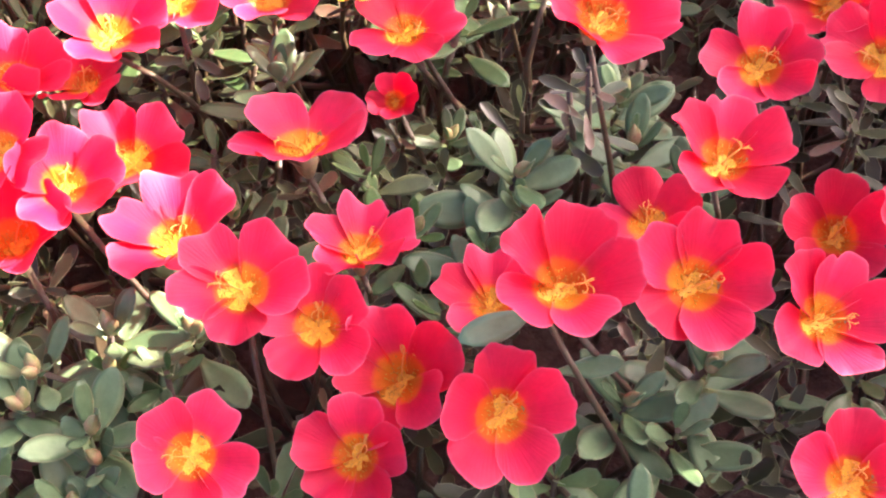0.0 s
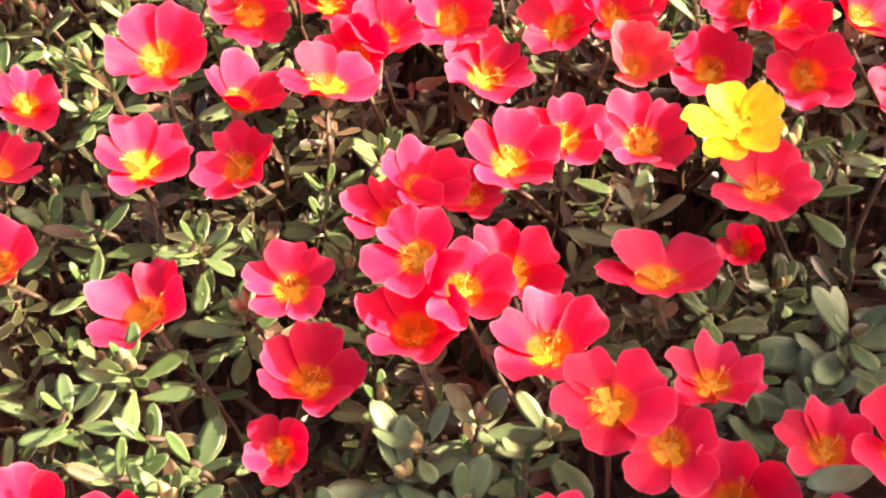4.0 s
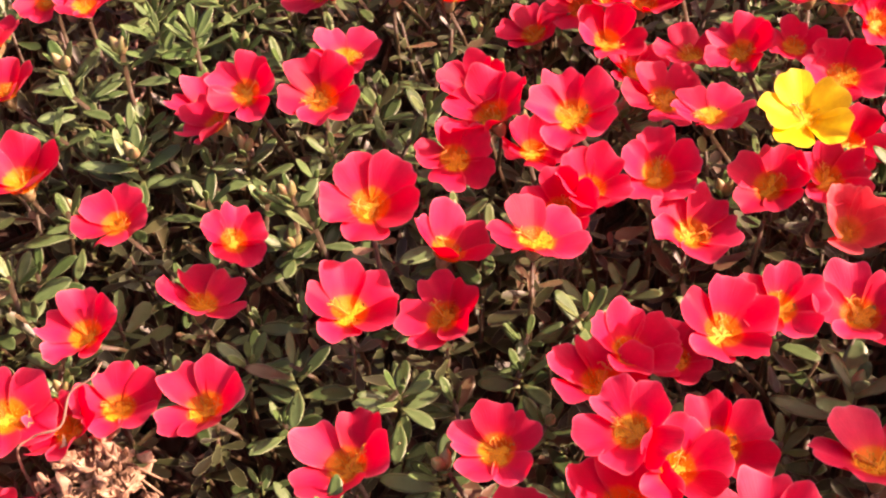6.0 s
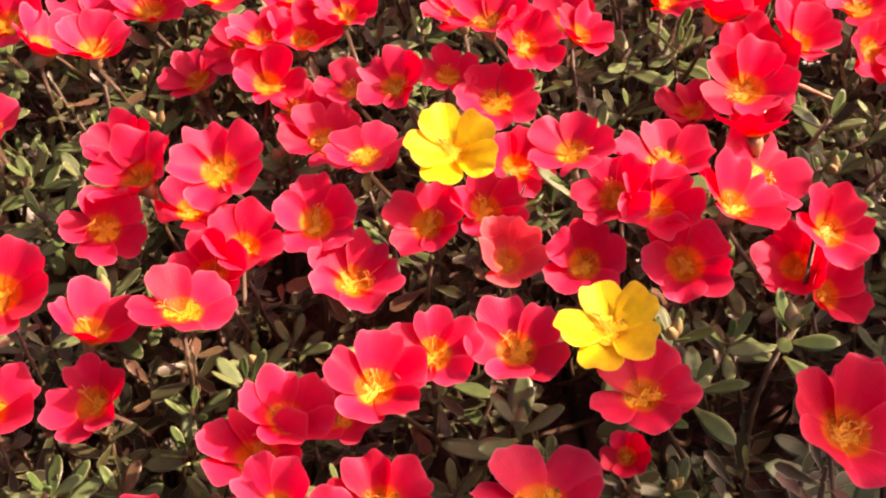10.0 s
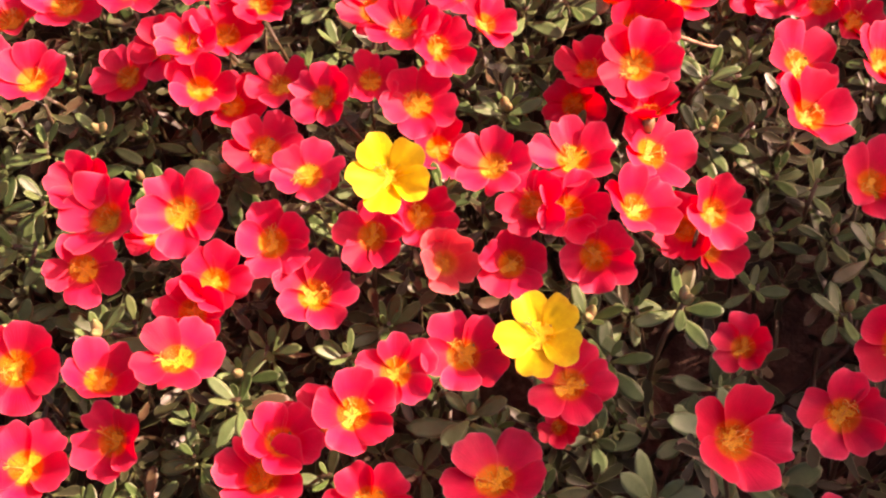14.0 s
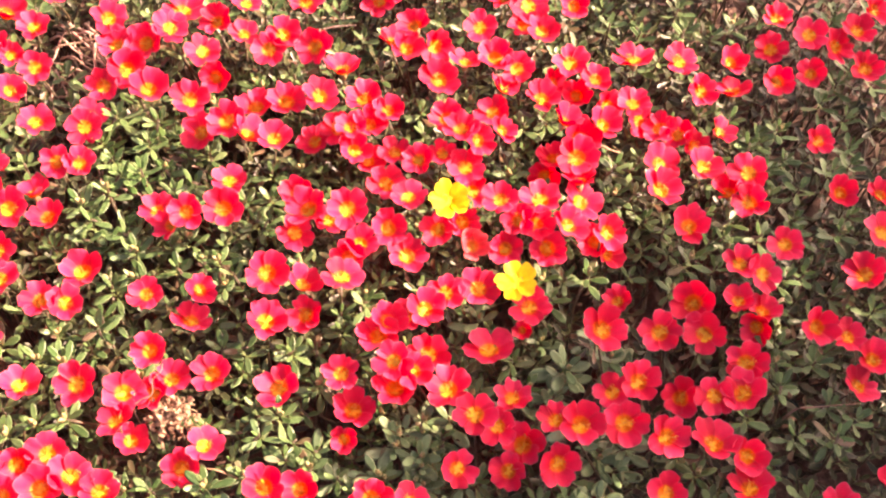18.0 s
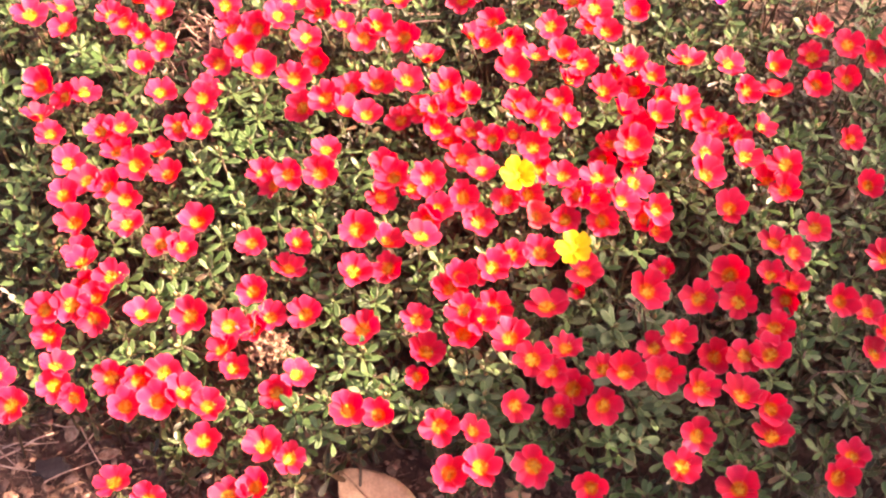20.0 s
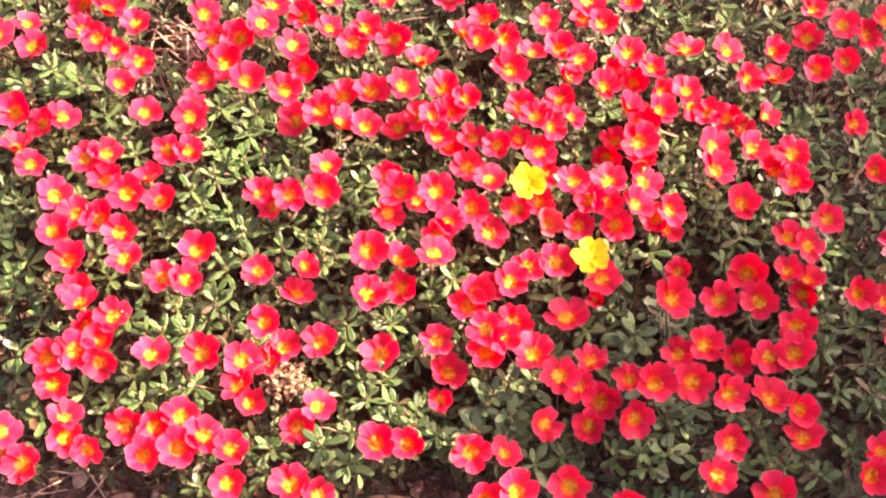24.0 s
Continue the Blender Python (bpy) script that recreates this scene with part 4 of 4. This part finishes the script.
stalk([(-0.322, 0.172, 0.0), (-0.330, 0.174, 0.095), (-0.326, 0.181, 0.108), (-0.316, 0.187, 0.112), (-0.317, 0.198, 0.118), (-0.311, 0.205, 0.121), (-0.312, 0.213, 0.120)], 0.0006, TWIG, "thin brown bent stalk beside a withered clump")
stalk([(-0.275, 0.138, 0.0), (-0.262, 0.134, 0.088), (-0.245, 0.133, 0.094), (-0.224, 0.130, 0.070), (-0.206, 0.122, 0.004)], 0.0010, STRAW, "thin arching straw-coloured stalk over the leaves")
stalk([(0.240, 0.262, 0.0), (0.246, 0.262, 0.085), (0.262, 0.264, 0.096), (0.300, 0.272, 0.098)], 0.0012, TWIG, "thin brown stalk reaching out of the leaves")
stalk([(0.035, 0.560, 0.0), (0.030, 0.520, 0.09), (0.045, 0.505, 0.112), (0.066, 0.500, 0.110), (0.075, 0.503, 0.104)], 0.0014, STRAW, "pale arching stalk between the flowers")
PALE_TWIG = plain_material("pale_twig", [(0.26, 0.165, 0.12), (0.42, 0.29, 0.22), (0.55, 0.41, 0.33)], 90, 0.75, 0.5, spread=0.6)
for k in range(58):
    x, y, a = -0.545 + 0.11 * rng.random(), 0.528 + 0.080 * rng.random(), rng.gauss(-0.55, 0.5)
    z = 0.030 + 0.050 * rng.random()
    pts = [(x, y, z - 0.012)]
    for i in range(4):
        pts.append((x + 0.017 * (i + 1) * math.cos(a), y + 0.017 * (i + 1) * math.sin(a) + rng.uniform(-0.004, 0.004), z + rng.uniform(-0.008, 0.010)))
    stalk(pts, rng.uniform(0.0008, 0.0016), PALE_TWIG if k % 3 else TWIG, "dry pale brown stalk lying in a gap of the bed")["group"] = "dry stalks in the gap"
for k in range(26):
    x, y = (-0.46 + 0.10 * rng.random(), 0.40 + 0.05 * rng.random()) if k < 12 else (-0.30 + 0.08 * rng.random(), 0.59 + 0.06 * rng.random())
    a, z = rng.uniform(-1.4, 0.6), 0.055 + 0.03 * rng.random()
    pts = [(x + 0.016 * i * math.cos(a), y + 0.016 * i * math.sin(a) + rng.uniform(-0.003, 0.003), z + rng.uniform(-0.006, 0.010)) for i in range(4)]
    stalk(pts, rng.uniform(0.0007, 0.0013), PALE_TWIG, "thin dry stalk among the leaves")["group"] = "dry stalks among the leaves"


SLATE = plain_material("dark_bark", [(0.020, 0.015, 0.014), (0.040, 0.031, 0.028), (0.07, 0.055, 0.048)], 60, 0.8, 0.6)


def bark_piece(long, wide, thick):
    """A flat piece of dark bark with a ragged outline."""
    ring = []
    for k in range(14):
        a = 2 * math.pi * k / 14
        ring.append((0.5 * long * math.cos(a) * rng.uniform(0.75, 1.1), 0.5 * wide * math.sin(a) * rng.uniform(0.7, 1.15)))
    verts = [(x, y, z + rng.uniform(-0.2, 0.2) * thick) for x, y, z in [(x, y, 0) for x, y in ring] + [(x * 0.9, y * 0.9, thick) for x, y in ring]] + [(0, 0, 1.3 * thick)]
    faces = [(i, (i + 1) % 14, 14 + (i + 1) % 14, 14 + i) for i in range(14)] + [(14 + i, 14 + (i + 1) % 14, 28) for i in range(14)] + [tuple(reversed(range(14)))]
    return mesh_of("bark_piece", verts, faces, SLATE, smooth=False)


bark = tagged(new("bark_piece", bark_piece(0.042, 0.026, 0.004)), "flat dark piece of bark on the soil", "bark")
bark.matrix_basis = pose(-0.498, 0.042, 0.004, 4, -6, 15)
for x, y, z, turn, lean, long in ((-0.490, 0.072, 0.006, 70, -38, 0.034), (-0.455, 0.062, 0.006, 20, -12, 0.026), (-0.245, 0.112, 0.030, 100, -30, 0.024)):
    bit = tagged(new("dry_leaf", curled_leaf("dry_leaf", rng, STRAW, long, long * 0.24, 0.4, 0.3)), "pale withered leaf at the edge of the bed", "dead leaf")
    bit.matrix_basis = pose(x, y, z, rng.uniform(-10, 10), lean, turn)
for k in range(16):
    x, y, a = rng.uniform(-0.62, -0.47), rng.uniform(0.02, 0.12), rng.gauss(0.5, 0.5)
    pts = [(x + 0.018 * i * math.cos(a), y + 0.018 * i * math.sin(a) + rng.uniform(-0.003, 0.003), 0.010 + rng.uniform(0, 0.014)) for i in range(4)]
    stalk(pts, rng.uniform(0.0007, 0.0014), PALE_TWIG, "pale dry stalk lying on the soil")["group"] = "dry stalks on the soil"


def litter():
    """Crumbs, chips and bits of stalk on the bare soil."""
    heap = Heap()
    for k in range(13000):
        x, y = rng.uniform(-0.75, 0.45), rng.uniform(-0.16, 0.16)
        if y > front_edge(x) + 0.05 or (x > -0.2 and rng.random() < 0.4):
            continue
        z = rises(x, y)
        if rng.random() < 0.4:
            a, long = rng.uniform(0, 6.28), rng.uniform(0.004, 0.022)
            heap.tube([(x, y, z + 0.001), (x + long * math.cos(a), y + long * math.sin(a), z + rng.uniform(0.001, 0.006))], [0.0005, 0.0004], 4)
        else:
            s = 0.0012 + 0.0075 * rng.random() ** 2.2
            turn = Euler((rng.uniform(-0.6, 0.6), rng.uniform(-0.6, 0.6), rng.uniform(0, 6.28))).to_matrix()
            flat = rng.uniform(0.12, 0.6)
            pts = [Vector((x, y, z + s * 0.3)) + turn @ (s * Vector((c[0] * rng.uniform(0.7, 1.3), c[1] * rng.uniform(0.4, 1.0), c[2] * flat))) for c in ((1, 0, 0), (0.3, 0.9, 0.2), (-0.8, 0.5, 0), (-0.8, -0.6, 0.2), (0.4, -0.9, 0), (0, 0, 1), (0, 0, -1))]
            heap.take(pts, [(i, (i + 1) % 5, 5) for i in range(5)] + [((i + 1) % 5, i, 6) for i in range(5)])
    tagged(new("litter", heap.mesh("litter", LITTER, False)), "dry brown crumbs, chips and bits of stalk on the soil", "litter", kind="stuff")


litter()


# ---- an unseen shrub, added right of the bed to dapple its near corner with shade ----
def shrub():
    thing = new("shrub")
    thing.matrix_basis = pose(1.25, -0.10, 0)
    leaf = curled_leaf("shrub_leaf", rng, SHADED_LEAF, 0.040, 0.012, 0.2, 0.3, 6, 5)
    trunk = [(0, 0, -0.01), (0.02, 0.01, 0.35), (-0.05, 0.06, 0.70), (-0.12, 0.12, 0.95)]
    part("trunk", Heap().tube(trunk, [0.028, 0.022, 0.017, 0.010], 8).mesh("trunk", TWIG), thing)
    heap, base = Heap(), Vector((1.25, -0.10, 0))
    verts = [v.co.copy() for v in leaf.vertices]
    faces = [tuple(p.vertices) for p in leaf.polygons]
    # each leaf clump is set sunward of a patch that should be shaded
    for cx, cy, rx, ry, count, far in ((0.045, 0.245, 0.080, 0.090, 100, 1.15), (-0.030, 0.155, 0.075, 0.034, 70, 1.18), (0.020, 0.170, 0.040, 0.040, 30, 1.2), (0.135, 0.295, 0.055, 0.06, 76, 1.1), (0.135, 0.385, 0.040, 0.050, 52, 1.12), (0.29, 0.17, 0.14, 0.15, 700, 1.05), (0.205, 0.335, 0.055, 0.075, 110, 1.08), (0.33, 0.62, 0.10, 0.19, 420, 1.2), (0.37, 0.42, 0.08, 0.10, 70, 1.1)):
        clump_at = Vector((cx, cy, 0.12)) + SUN_WAY * far - base
        fork = Vector(trunk[2])
        part("limb", Heap().tube([fork, fork * 0.5 + clump_at * 0.5 + Vector((0, 0, 0.05)), clump_at], [0.012, 0.008, 0.004], 6).mesh("limb", TWIG), thing)
        for _ in range(count):
            a, r = rng.uniform(0, 6.28), math.sqrt(rng.random())
            at = Vector((cx + rx * r * math.cos(a), cy + ry * r * math.sin(a), 0.12)) + SUN_WAY * (far + rng.uniform(-0.12, 0.12)) - base
            m = Matrix.Translation(at) @ Euler((rng.uniform(-0.7, 0.7), rng.uniform(-0.7, 0.7), rng.uniform(0, 6.28))).to_matrix().to_4x4()
            heap.take([m @ v for v in verts], faces)
        for _ in range(60):
            at = fork.lerp(clump_at, rng.uniform(0.35, 1.0)) + Vector((rng.gauss(0, 0.03), rng.gauss(0, 0.03), rng.gauss(0.02, 0.03)))
            m = Matrix.Translation(at) @ Euler((rng.uniform(-0.7, 0.7), rng.uniform(-0.7, 0.7), rng.uniform(0, 6.28))).to_matrix().to_4x4()
            heap.take([m @ v for v in verts], faces)
    for k in range(9):
        a = rng.uniform(-1.5, 1.5)
        end = Vector((rng.uniform(0.18, 0.36) * math.cos(a), 0.34 * math.sin(a), rng.uniform(0.75, 1.1)))
        part("limb", Heap().tube([Vector(trunk[1]), Vector(trunk[1]) * 0.4 + end * 0.6, end], [0.010, 0.007, 0.003], 6).mesh("limb", TWIG), thing)
        for _ in range(90):
            at = Vector(trunk[1]).lerp(end, rng.uniform(0.5, 1.05)) + Vector((rng.gauss(0, 0.06), rng.gauss(0, 0.06), rng.gauss(0, 0.06)))
            m = Matrix.Translation(at) @ Euler((rng.uniform(-0.7, 0.7), rng.uniform(-0.7, 0.7), rng.uniform(0, 6.28))).to_matrix().to_4x4()
            heap.take([m @ v for v in verts], faces)
    # the low, dense side of the bush, added to block sun and sky from the right
    for _ in range(900):
        a, lift = rng.uniform(0, 6.28), rng.uniform(-1, 1)
        r = math.sqrt(1 - lift * lift) * rng.random() ** 0.4
        at = Vector((0.78 + 0.15 * r * math.cos(a), 0.36 + 0.17 * r * math.sin(a), 0.27 + 0.26 * lift)) - base
        m = Matrix.Translation(at) @ Euler((rng.uniform(-0.9, 0.9), rng.uniform(-0.9, 0.9), rng.uniform(0, 6.28))).to_matrix().to_4x4()
        heap.take([m @ v for v in verts], faces)
    for k in range(5):
        end = Vector((0.70 + 0.16 * rng.random(), 0.26 + 0.2 * rng.random(), 0.25 + 0.22 * rng.random())) - base
        part("limb", Heap().tube([Vector((0, 0, 0.04)), end * 0.55 + Vector((0, 0, -0.03)), end], [0.010, 0.007, 0.003], 6).mesh("limb", TWIG), thing)
    part("crown", heap.mesh("crown", SHADED_LEAF), thing)
    tagged(thing, "loose green shrub added out of view beside the bed to shade it", "shrub")


shrub()
